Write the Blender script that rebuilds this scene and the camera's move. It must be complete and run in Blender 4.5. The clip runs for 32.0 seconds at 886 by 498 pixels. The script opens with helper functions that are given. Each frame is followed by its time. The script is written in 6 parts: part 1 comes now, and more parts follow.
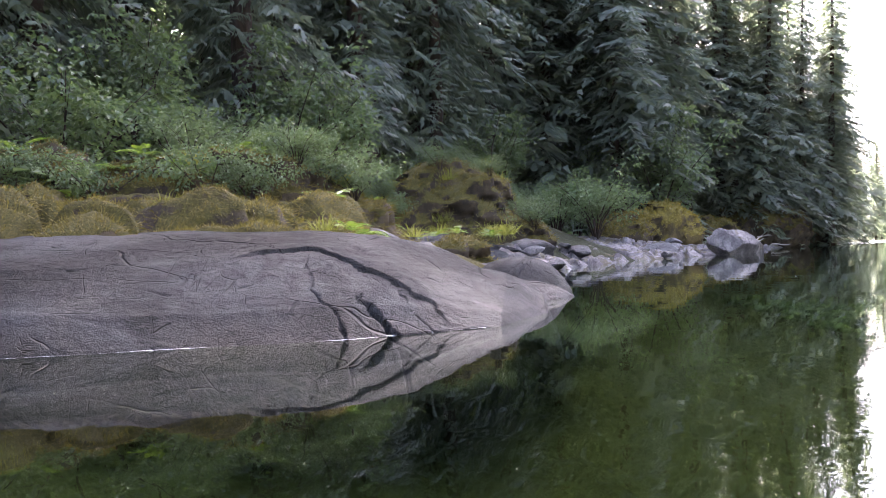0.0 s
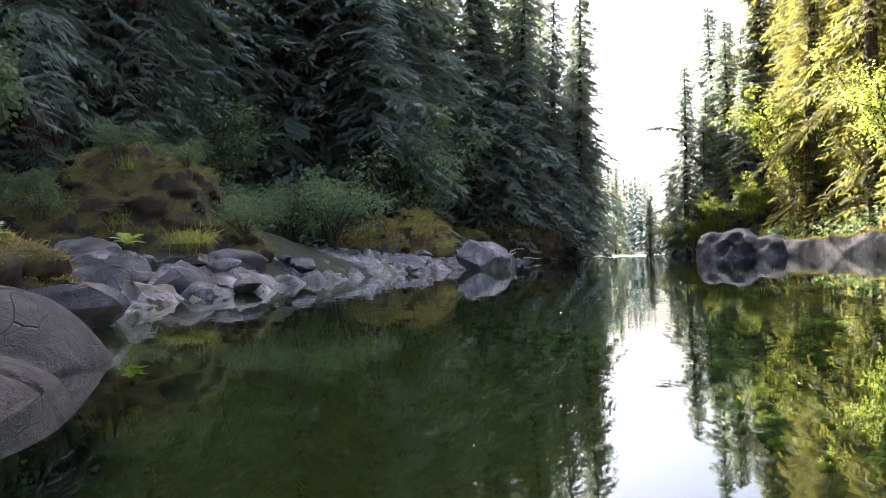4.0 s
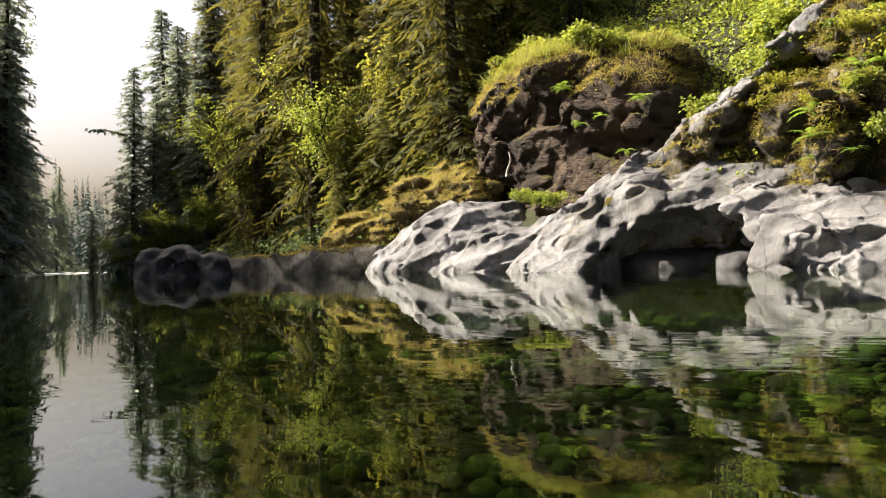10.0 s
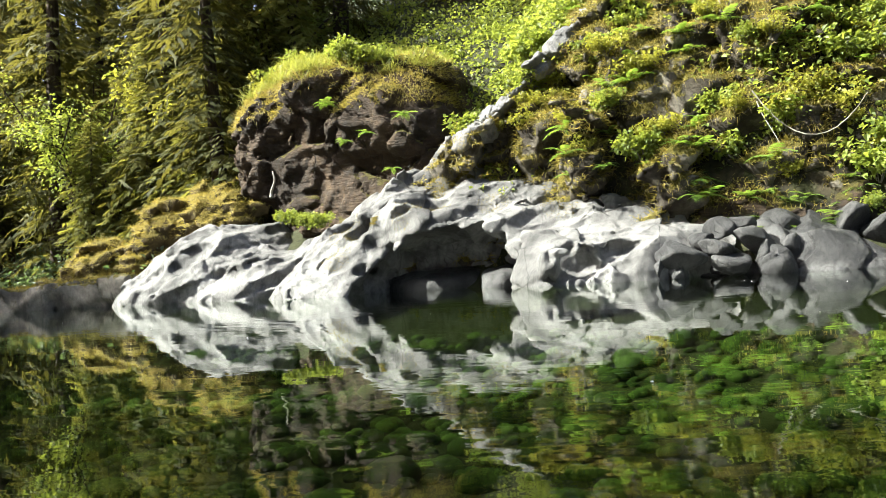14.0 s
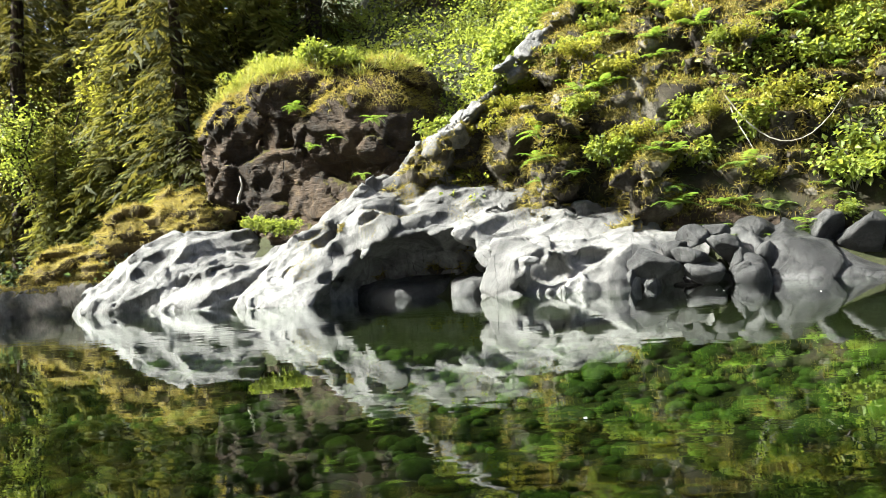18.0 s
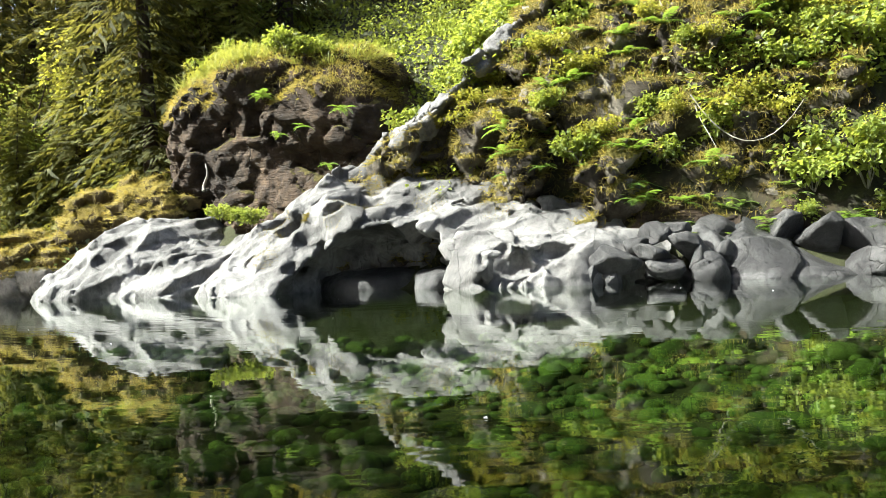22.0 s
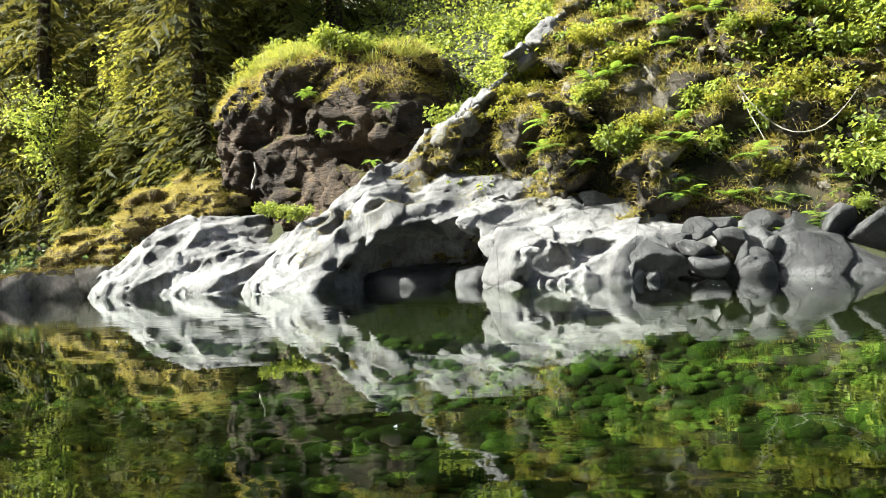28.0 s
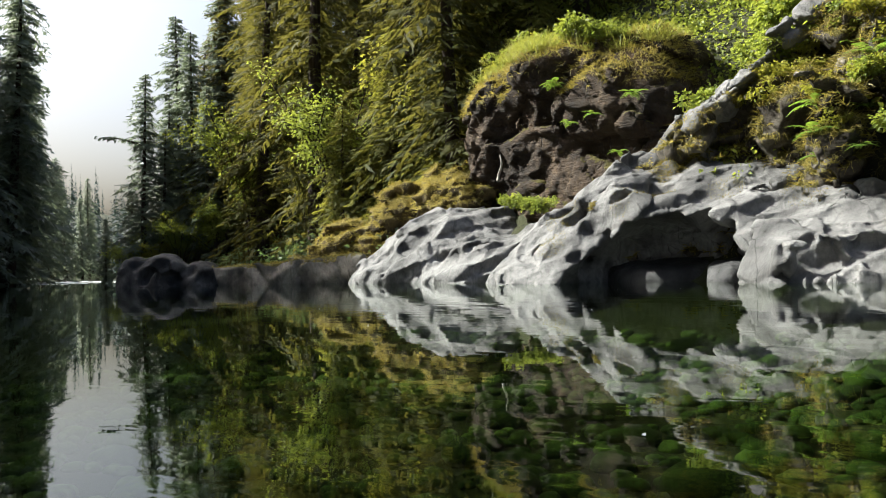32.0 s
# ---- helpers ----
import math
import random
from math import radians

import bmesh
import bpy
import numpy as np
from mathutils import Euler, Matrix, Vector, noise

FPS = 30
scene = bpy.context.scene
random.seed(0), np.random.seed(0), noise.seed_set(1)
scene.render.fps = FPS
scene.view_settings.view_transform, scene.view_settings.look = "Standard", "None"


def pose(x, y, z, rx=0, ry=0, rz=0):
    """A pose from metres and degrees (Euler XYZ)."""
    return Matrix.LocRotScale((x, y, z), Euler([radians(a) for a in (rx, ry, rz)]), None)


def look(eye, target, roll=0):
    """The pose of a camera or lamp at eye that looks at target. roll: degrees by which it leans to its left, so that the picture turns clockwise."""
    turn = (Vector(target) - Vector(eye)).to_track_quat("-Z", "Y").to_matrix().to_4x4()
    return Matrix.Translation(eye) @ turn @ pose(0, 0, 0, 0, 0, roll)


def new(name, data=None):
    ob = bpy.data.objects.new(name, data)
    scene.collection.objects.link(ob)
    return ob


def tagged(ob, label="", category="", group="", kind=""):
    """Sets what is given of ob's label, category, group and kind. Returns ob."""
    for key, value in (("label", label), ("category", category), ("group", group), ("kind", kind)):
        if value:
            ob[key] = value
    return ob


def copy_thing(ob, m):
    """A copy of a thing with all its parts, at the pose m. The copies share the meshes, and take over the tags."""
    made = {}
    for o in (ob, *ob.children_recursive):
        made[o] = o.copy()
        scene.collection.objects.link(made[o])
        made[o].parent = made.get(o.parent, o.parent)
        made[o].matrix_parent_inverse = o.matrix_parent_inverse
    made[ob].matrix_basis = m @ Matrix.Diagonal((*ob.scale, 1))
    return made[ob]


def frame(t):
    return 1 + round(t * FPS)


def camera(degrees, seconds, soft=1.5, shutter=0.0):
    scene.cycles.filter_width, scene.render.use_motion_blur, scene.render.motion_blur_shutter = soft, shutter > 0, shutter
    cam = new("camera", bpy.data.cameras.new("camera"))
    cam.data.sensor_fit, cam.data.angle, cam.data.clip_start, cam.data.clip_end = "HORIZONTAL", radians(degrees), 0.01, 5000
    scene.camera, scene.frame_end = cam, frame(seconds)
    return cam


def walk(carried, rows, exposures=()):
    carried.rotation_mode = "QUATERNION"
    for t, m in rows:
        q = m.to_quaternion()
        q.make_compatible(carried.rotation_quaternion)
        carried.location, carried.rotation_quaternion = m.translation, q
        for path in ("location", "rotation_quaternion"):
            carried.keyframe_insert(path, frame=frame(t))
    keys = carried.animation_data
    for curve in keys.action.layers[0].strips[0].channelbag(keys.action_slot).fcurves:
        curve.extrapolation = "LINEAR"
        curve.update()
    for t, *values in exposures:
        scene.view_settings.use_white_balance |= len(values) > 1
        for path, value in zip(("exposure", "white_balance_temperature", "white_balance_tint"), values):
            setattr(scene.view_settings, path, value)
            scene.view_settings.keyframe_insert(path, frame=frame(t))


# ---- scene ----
cam = camera(58.4, 32.0, soft=0.85)
PATH = [
    (0, (-0.579, -4.961, 0.603), (-1.764, 4.968, 0.673), -2.39),
    (0.5, (-0.428, -4.118, 0.601), (-1.620, 5.810, 0.672), -2.25),
    (1, (-0.275, -3.222, 0.586), (-1.508, 6.702, 0.659), -1.82),
    (1.5, (-0.065, -2.508, 0.607), (-1.048, 7.444, 0.678), -1.90),
    (2, (0.161, -1.712, 0.610), (-0.374, 8.273, 0.686), -1.99),
    (2.5, (0.403, -0.951, 0.594), (0.413, 9.049, 0.665), -1.70),
    (3, (0.651, -0.184, 0.611), (1.268, 9.797, 0.699), -1.81),
    (3.5, (0.906, 0.537, 0.589), (2.126, 10.462, 0.693), -1.99),
    (5.5, (1.908, 2.739, 0.611), (4.781, 12.318, 0.682), -1.57),
    (6, (2.204, 3.221, 0.597), (5.531, 12.651, 0.667), -1.36),
    (6.5, (2.507, 3.544, 0.607), (6.431, 12.742, 0.682), -1.42),
    (7, (2.828, 3.921, 0.623), (7.330, 12.850, 0.710), -1.35),
    (7.5, (3.142, 4.246, 0.613), (8.165, 12.893, 0.710), -1.42),
    (8, (3.442, 4.534, 0.598), (8.957, 12.875, 0.680), -1.11),
    (8.5, (3.693, 4.714, 0.608), (9.768, 12.657, 0.696), -1.42),
    (9, (3.908, 4.849, 0.611), (10.434, 12.426, 0.708), -1.62),
    (9.5, (4.213, 4.989, 0.613), (11.161, 12.181, 0.690), -1.29),
    (10, (4.491, 5.053, 0.608), (11.851, 11.822, 0.715), -1.55),
    (10.5, (4.776, 5.149, 0.606), (12.413, 11.603, 0.728), -1.76),
    (11, (5.076, 5.209, 0.603), (12.948, 11.375, 0.703), -1.43),
    (11.5, (5.358, 5.207, 0.599), (13.475, 11.046, 0.726), -1.69),
    (12, (5.500, 5.277, 0.606), (13.907, 10.690, 0.759), -2.02),
    (12.5, (5.626, 5.314, 0.610), (14.267, 10.345, 0.785), -2.41),
    (13, (5.840, 5.353, 0.615), (14.601, 10.167, 0.866), -3.50),
    (13.5, (6.061, 5.356, 0.609), (14.952, 9.928, 0.843), -3.32),
    (14, (6.224, 5.412, 0.606), (15.120, 9.971, 0.881), -3.63),
    (14.5, (6.331, 5.471, 0.609), (15.198, 10.086, 0.887), -3.23),
    (16.5, (6.726, 5.588, 0.603), (15.463, 10.444, 0.903), -1.78),
    (17, (6.811, 5.580, 0.606), (15.536, 10.456, 0.949), -2.09),
    (17.5, (6.884, 5.484, 0.605), (15.730, 10.133, 0.960), -2.60),
    (18, (6.974, 5.393, 0.608), (15.981, 9.723, 0.962), -3.55),
    (18.5, (7.041, 5.307, 0.607), (16.146, 9.431, 0.912), -2.96),
    (19, (7.056, 5.259, 0.606), (16.239, 9.203, 0.930), -3.32),
    (19.5, (7.103, 5.251, 0.613), (16.289, 9.192, 0.917), -3.20),
    (20, (7.093, 5.237, 0.609), (16.268, 9.204, 0.917), -3.32),
    (20.5, (7.109, 5.216, 0.611), (16.281, 9.189, 0.920), -3.53),
    (21, (7.112, 5.200, 0.610), (16.270, 9.209, 0.883), -2.99),
    (21.5, (7.118, 5.187, 0.608), (16.254, 9.244, 0.863), -2.68),
    (22, (7.161, 5.162, 0.605), (16.307, 9.198, 0.845), -2.51),
    (22.5, (7.205, 5.116, 0.605), (16.328, 9.203, 0.865), -2.93),
    (23, (7.224, 5.082, 0.603), (16.345, 9.174, 0.856), -2.79),
    (23.5, (7.222, 5.025, 0.606), (16.349, 9.103, 0.851), -2.69),
    (24, (7.242, 4.970, 0.607), (16.393, 8.995, 0.860), -2.93),
    (24.5, (7.286, 4.889, 0.606), (16.443, 8.898, 0.867), -2.98),
    (25, (7.306, 4.852, 0.605), (16.443, 8.909, 0.850), -2.62),
    (25.5, (7.337, 4.834, 0.607), (16.455, 8.936, 0.812), -2.13),
    (27.5, (7.487, 4.709, 0.604), (16.365, 9.306, 0.833), -2.63),
    (28, (7.535, 4.695, 0.605), (16.351, 9.409, 0.825), -2.58),
    (28.5, (7.564, 4.691, 0.605), (16.228, 9.680, 0.802), -2.24),
    (29, (7.579, 4.720, 0.604), (16.054, 10.023, 0.797), -2.02),
    (29.5, (7.675, 4.725, 0.601), (15.940, 10.350, 0.826), -2.31),
    (30, (7.764, 4.729, 0.586), (15.853, 10.605, 0.783), -1.88),
    (30.5, (7.818, 4.734, 0.596), (15.667, 10.927, 0.789), -1.94),
    (31, (7.762, 4.798, 0.591), (15.287, 11.379, 0.813), -2.34),
    (31.5, (7.727, 4.800, 0.588), (14.976, 11.685, 0.822), -1.80),
    (32, (7.744, 4.844, 0.588), (14.735, 11.990, 0.822), -1.46),
]
walk(cam, [(t, look(eye, target, roll)) for t, eye, target, roll in PATH],
     [(0.0, 4.65, 5950, 27), (1.0, 4.1, 5900, 20), (2.0, 4.0, 5950, 19), (3.0, 4.05, 5950, 19), (6.0, 2.95, 5500, 21), (9.0, 1.95, 6350, 16), (12.0, 1.95, 6600, 12), (13.0, 2.35, 6250, 9), (14.0, 2.42, 5950, 5), (28.0, 2.42, 5850, 5), (30.0, 1.85, 5900, 7), (32.0, 1.7, 5850, 7)])

# ---- world, sun ----
SUN_AZ, SUN_EL = radians(-29), radians(42)
world = bpy.data.worlds.new("sky")
scene.world = world
world.use_nodes = True
wn = world.node_tree.nodes
sky = wn.new("ShaderNodeTexSky")
sky.sky_type = "NISHITA"
sky.sun_disc = False
sky.sun_elevation, sky.sun_rotation = SUN_EL, SUN_AZ
sky.air_density, sky.dust_density, sky.ozone_density = 1.0, 10.0, 0.6
world.node_tree.links.new(sky.outputs[0], wn["Background"].inputs[0])
wn["Background"].inputs[1].default_value = 0.08
sun = new("sun", bpy.data.lights.new("sun", "SUN"))
sun.data.energy, sun.data.angle, sun.data.color = 5.0, radians(0.6), (1.0, 0.94, 0.80)
sun.matrix_world = look((100 * math.sin(SUN_AZ) * math.cos(SUN_EL), 100 * math.cos(SUN_AZ) * math.cos(SUN_EL), 100 * math.sin(SUN_EL)), (0, 0, 0))

# ---- materials ----


class Nodes:
    """Short hand for building one node material."""

    def __init__(self, name):
        self.m = bpy.data.materials.new(name)
        self.m.use_nodes = True
        self.t = self.m.node_tree
        self.b = self.t.nodes["Principled BSDF"]
        self.out = self.t.nodes["Material Output"]
        self.pos = self.add("ShaderNodeNewGeometry").outputs["Position"]

    def add(self, kind, **values):
        n = self.t.nodes.new(kind)
        for key, value in values.items():
            setattr(n, key, value)
        return n

    def link(self, a, b):
        self.t.links.new(a, b)

    def noise(self, scale, detail=5.0, rough=0.55, distort=0.0, vec=None, stretch=None):
        v = vec or self.pos
        if stretch:
            mp = self.add("ShaderNodeMapping")
            mp.inputs["Scale"].default_value = stretch
            self.link(v, mp.inputs["Vector"])
            v = mp.outputs[0]
        n = self.add("ShaderNodeTexNoise")
        for key, value in (("Scale", scale), ("Detail", detail), ("Roughness", rough), ("Distortion", distort)):
            n.inputs[key].default_value = value
        self.link(v, n.inputs["Vector"])
        return n.outputs["Fac"]

    def ramp(self, fac, *stops):
        r = self.add("ShaderNodeValToRGB")
        e = r.color_ramp.elements
        while len(e) < len(stops):
            e.new(0.5)
        for k, (at, col) in enumerate(stops):
            e[k].position = at
            e[k].color = (*col, 1) if isinstance(col, tuple) else (col, col, col, 1)
        self.link(fac, r.inputs[0])
        return r.outputs[0]

    def mix(self, fac, a, b, blend="MIX"):
        n = self.add("ShaderNodeMix", data_type="RGBA", blend_type=blend)
        for value, at in ((fac, 0), (a, 6), (b, 7)):
            if isinstance(value, bpy.types.NodeSocket):
                self.link(value, n.inputs[at])
            elif at:
                n.inputs[at].default_value = (*value, 1) if isinstance(value, tuple) else (value, value, value, 1)
            else:
                n.inputs[0].default_value = value
        return n.outputs[2]

    def math(self, op, a, b=0.0, clamp=False):
        n = self.add("ShaderNodeMath", operation=op, use_clamp=clamp)
        for k, value in enumerate((a, b)):
            if isinstance(value, bpy.types.NodeSocket):
                self.link(value, n.inputs[k])
            else:
                n.inputs[k].default_value = value
        return n.outputs[0]

    def bump(self, height, strength=0.5, distance=0.05, normal=None):
        n = self.add("ShaderNodeBump")
        n.inputs["Strength"].default_value, n.inputs["Distance"].default_value = strength, distance
        self.link(height, n.inputs["Height"])
        if normal:
            self.link(normal, n.inputs["Normal"])
        self.link(n.outputs[0], self.b.inputs["Normal"])
        return n.outputs[0]

    def done(self, colour, rough, spec=0.4):
        if isinstance(colour, bpy.types.NodeSocket):
            self.link(colour, self.b.inputs["Base Color"])
        else:
            self.b.inputs["Base Color"].default_value = (*colour, 1)
        if isinstance(rough, bpy.types.NodeSocket):
            self.link(rough, self.b.inputs["Roughness"])
        else:
            self.b.inputs["Roughness"].default_value = rough
        self.b.inputs["Specular IOR Level"].default_value = spec
        return self.m

    def up(self):
        s = self.add("ShaderNodeSeparateXYZ")
        g = self.add("ShaderNodeNewGeometry")
        self.link(g.outputs["Normal"], s.inputs[0])
        return s.outputs["Z"]


def rock_material(name, dark, mid, light, moss=0.0, moss_col=((0.05, 0.05, 0.012), (0.16, 0.13, 0.025)), scale=1.0, rough=(0.55, 0.85), strata=0.0, moss_up=0.55, relief=0.8, spec=0.3, deep=0.045, cracks=0.0, wet=0.0):
    n = Nodes(name)
    big = n.noise(0.55 * scale, 6, 0.6, 0.4)
    fine = n.noise(9 * scale, 8, 0.65)
    grit = n.noise(70 * scale, 3, 0.6)
    col = n.ramp(big, (0.38, dark), (0.5, mid), (0.63, light))
    col = n.mix(0.55, col, n.ramp(fine, (0.3, 0.35), (0.6, 1.0)), "MULTIPLY")
    col = n.mix(0.35, col, n.ramp(grit, (0.3, 0.45), (0.6, 1.0)), "MULTIPLY")
    stains = n.noise(1.6 * scale, 7, 0.7, 1.2, stretch=(1, 1, 0.35))
    col = n.mix(n.ramp(stains, (0.50, 0.0), (0.62, 0.6)), col, tuple(0.45 * c for c in dark))
    height = n.math("ADD", n.math("MULTIPLY", fine, 0.7), n.math("MULTIPLY", grit, 0.25))
    if strata:
        bands = n.noise(2.2, 6, 0.6, 0.5, stretch=(0.6, 0.6, 4.5))
        height = n.math("ADD", height, n.math("MULTIPLY", bands, strata))
    rgh = n.ramp(fine, (0.3, rough[0]), (0.7, rough[1]))
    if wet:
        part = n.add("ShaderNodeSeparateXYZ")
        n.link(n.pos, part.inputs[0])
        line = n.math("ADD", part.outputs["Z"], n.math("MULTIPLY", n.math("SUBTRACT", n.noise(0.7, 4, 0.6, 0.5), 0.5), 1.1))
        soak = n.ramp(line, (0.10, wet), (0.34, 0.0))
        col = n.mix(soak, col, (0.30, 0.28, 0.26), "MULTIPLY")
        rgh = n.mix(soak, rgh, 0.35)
    if moss:
        grow = n.math("ADD", n.up(), n.math("MULTIPLY", n.math("SUBTRACT", n.noise(1.3, 6, 0.65, 0.3), 0.5), 2.2))
        mask = n.ramp(grow, (max(0.0, moss_up - 0.08), 0.0), (moss_up + 0.1, moss))
        tuft = n.noise(38, 5, 0.7)
        mcol = n.ramp(tuft, (0.3, moss_col[0]), (0.65, moss_col[1]))
        mcol = n.mix(0.6, mcol, n.ramp(n.noise(2.5, 4, 0.6), (0.3, 0.45), (0.65, 1.0)), "MULTIPLY")
        col = n.mix(mask, col, mcol)
        rgh = n.mix(mask, rgh, 0.95)
        height = n.math("ADD", height, n.math("MULTIPLY", n.math("MULTIPLY", tuft, mask), 1.3))
    if cracks:
        bend = n.add("ShaderNodeVectorMath", operation="ADD")
        wob = n.add("ShaderNodeTexNoise")
        wob.inputs["Scale"].default_value = 1.6
        n.link(n.pos, wob.inputs["Vector"])
        small = n.add("ShaderNodeVectorMath", operation="SCALE")
        small.inputs["Scale"].default_value = 0.26
        n.link(wob.outputs["Color"], small.inputs[0])
        n.link(n.pos, bend.inputs[0])
        n.link(small.outputs[0], bend.inputs[1])
        for size, stretch, wide, part in ((1.1, (0.4, 1.7, 0.7), 0.012, 0.50), (2.6, (1.7, 0.5, 0.9), 0.014, 0.55), (5.5, (0.6, 1.4, 1.0), 0.018, 0.58)):
            mp = n.add("ShaderNodeMapping")
            mp.inputs["Scale"].default_value = stretch
            n.link(bend.outputs[0], mp.inputs["Vector"])
            vo = n.add("ShaderNodeTexVoronoi", feature="DISTANCE_TO_EDGE")
            vo.inputs["Scale"].default_value = size * scale
            n.link(mp.outputs[0], vo.inputs["Vector"])
            line = n.ramp(vo.outputs["Distance"], (0.0, 1.0), (wide, 0.0))
            line = n.math("MULTIPLY", line, n.ramp(n.noise(0.8 * size, 3, 0.5), (part, 0.0), (part + 0.06, 1.0)))
            col = n.mix(n.math("MULTIPLY", line, cracks), col, (0.012, 0.010, 0.009))
            height = n.math("SUBTRACT", height, n.math("MULTIPLY", line, 1.5 * cracks))
    n.bump(height, relief, deep)
    return n.done(col, rgh, spec)


def leaf_material(name, dark, light, glow, rough=0.5, spec=0.35):
    n = Nodes(name)
    isle = n.add("ShaderNodeNewGeometry").outputs["Random Per Island"]
    own = n.add("ShaderNodeObjectInfo").outputs["Random"]
    clump = n.noise(0.9, 3, 0.5)
    pick = n.math("ADD", n.math("MULTIPLY", isle, 0.5), n.math("ADD", n.math("MULTIPLY", own, 0.3), n.math("SUBTRACT", n.math("MULTIPLY", clump, 0.9), 0.3)), True)
    col = n.ramp(pick, (0.1, dark), (0.85, light))
    n.done(col, rough, spec)
    tr = n.add("ShaderNodeBsdfTranslucent")
    n.link(n.mix(0.75, col, glow), tr.inputs[0])
    mx = n.add("ShaderNodeMixShader")
    mx.inputs[0].default_value = 0.42
    n.link(n.b.outputs[0], mx.inputs[1])
    n.link(tr.outputs[0], mx.inputs[2])
    n.link(mx.outputs[0], n.out.inputs[0])
    return n.m


def bark_material(name, dark, light):
    n = Nodes(name)
    grain = n.noise(7, 8, 0.7, 0.6, stretch=(1, 1, 0.18))
    col = n.ramp(grain, (0.3, dark), (0.7, light))
    n.bump(grain, 0.9, 0.05)
    return n.done(col, 0.9, 0.2)


GREY = rock_material("grey_bedrock", (0.082, 0.080, 0.078), (0.15, 0.146, 0.142), (0.235, 0.23, 0.222), scale=0.9, rough=(0.55, 0.85), relief=1.0, deep=0.08, cracks=0.30)
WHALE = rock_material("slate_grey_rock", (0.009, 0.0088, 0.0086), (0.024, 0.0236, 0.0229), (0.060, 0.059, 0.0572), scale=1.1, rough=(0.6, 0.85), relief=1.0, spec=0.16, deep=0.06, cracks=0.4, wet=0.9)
GREY_MOSSY = rock_material("grey_rock_with_moss", (0.10, 0.09, 0.075), (0.20, 0.18, 0.15), (0.32, 0.295, 0.25), moss=1.0, moss_up=0.60)
WALL_ROCK = rock_material("mossy_wall_rock", (0.035, 0.028, 0.02), (0.085, 0.072, 0.052), (0.24, 0.215, 0.175), moss=1.0, moss_up=0.30, moss_col=((0.06, 0.055, 0.012), (0.20, 0.17, 0.03)), rough=(0.8, 0.95), relief=1.0, deep=0.10, cracks=0.6, strata=0.6)
BROWN = rock_material("brown_crag_rock", (0.026, 0.016, 0.008), (0.052, 0.033, 0.018), (0.098, 0.064, 0.036), moss=1.0, moss_up=0.68, strata=1.2, rough=(0.7, 0.95), relief=1.0, deep=0.16, cracks=0.7, scale=0.7)
BOULDER = rock_material("grey_shore_boulder", (0.018, 0.018, 0.019), (0.042, 0.0415, 0.042), (0.092, 0.091, 0.091), scale=1.3, rough=(0.5, 0.8), relief=1.0, deep=0.08, cracks=0.35)
DARK = rock_material("dark_river_boulder", (0.018, 0.018, 0.018), (0.045, 0.044, 0.044), (0.10, 0.098, 0.096), scale=1.6, rough=(0.4, 0.7), cracks=0.4)
RUBBLE = rock_material("broken_shore_rock", (0.08, 0.072, 0.07), (0.19, 0.172, 0.168), (0.33, 0.302, 0.292), scale=1.5, moss=0.5, moss_up=0.95, rough=(0.5, 0.75), relief=1.0, deep=0.06, cracks=0.8)
MOSS_MOUND = rock_material("mossy_earth", (0.030, 0.022, 0.014), (0.060, 0.045, 0.028), (0.10, 0.075, 0.045), moss=1.0, moss_up=0.42, moss_col=((0.035, 0.034, 0.008), (0.12, 0.10, 0.022)), rough=(0.9, 1.0))
MOSS_GOLD = rock_material("golden_moss_bank", (0.05, 0.038, 0.02), (0.10, 0.075, 0.03), (0.16, 0.12, 0.045), moss=1.0, moss_up=0.30, moss_col=((0.07, 0.058, 0.014), (0.25, 0.195, 0.04)), rough=(0.9, 1.0))
BED = rock_material("algae_covered_stone", (0.028, 0.048, 0.010), (0.062, 0.10, 0.020), (0.12, 0.17, 0.036), scale=1.3, rough=(0.8, 0.95))
SOIL = rock_material("forest_floor", (0.012, 0.011, 0.007), (0.025, 0.022, 0.012), (0.05, 0.04, 0.02), moss=1.0, moss_up=0.5, moss_col=((0.016, 0.017, 0.007), (0.045, 0.050, 0.016)), rough=(0.9, 1.0))
MOSS_BLADE = leaf_material("moss_strand", (0.06, 0.055, 0.012), (0.19, 0.15, 0.03), (0.22, 0.18, 0.03))
GOLD_BLADE = leaf_material("golden_moss_strand", (0.11, 0.09, 0.018), (0.34, 0.28, 0.06), (0.40, 0.32, 0.05))
# Needle colours carry the light: pale and greyed for hazy shade, yellowed for sun.
NEEDLE_SHADE = leaf_material("shaded_conifer_needles", (0.05, 0.068, 0.05), (0.15, 0.18, 0.125), (0.19, 0.22, 0.12), 0.5, 0.4)
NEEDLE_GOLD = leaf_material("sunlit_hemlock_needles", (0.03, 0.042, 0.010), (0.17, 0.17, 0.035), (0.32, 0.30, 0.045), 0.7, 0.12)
FAR_NEEDLE = leaf_material("far_conifer_needles", (0.010, 0.018, 0.018), (0.03, 0.045, 0.04), (0.02, 0.03, 0.02))
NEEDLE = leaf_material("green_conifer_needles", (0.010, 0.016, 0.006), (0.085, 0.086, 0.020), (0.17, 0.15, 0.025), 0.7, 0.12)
# Broad leaves in two copies, with shade and sunlight put into the colour.
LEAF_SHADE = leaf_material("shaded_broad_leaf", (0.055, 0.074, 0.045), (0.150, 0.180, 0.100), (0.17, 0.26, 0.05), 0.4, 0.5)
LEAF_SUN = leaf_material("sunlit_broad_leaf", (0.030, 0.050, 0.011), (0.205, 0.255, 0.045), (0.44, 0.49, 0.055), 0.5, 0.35)
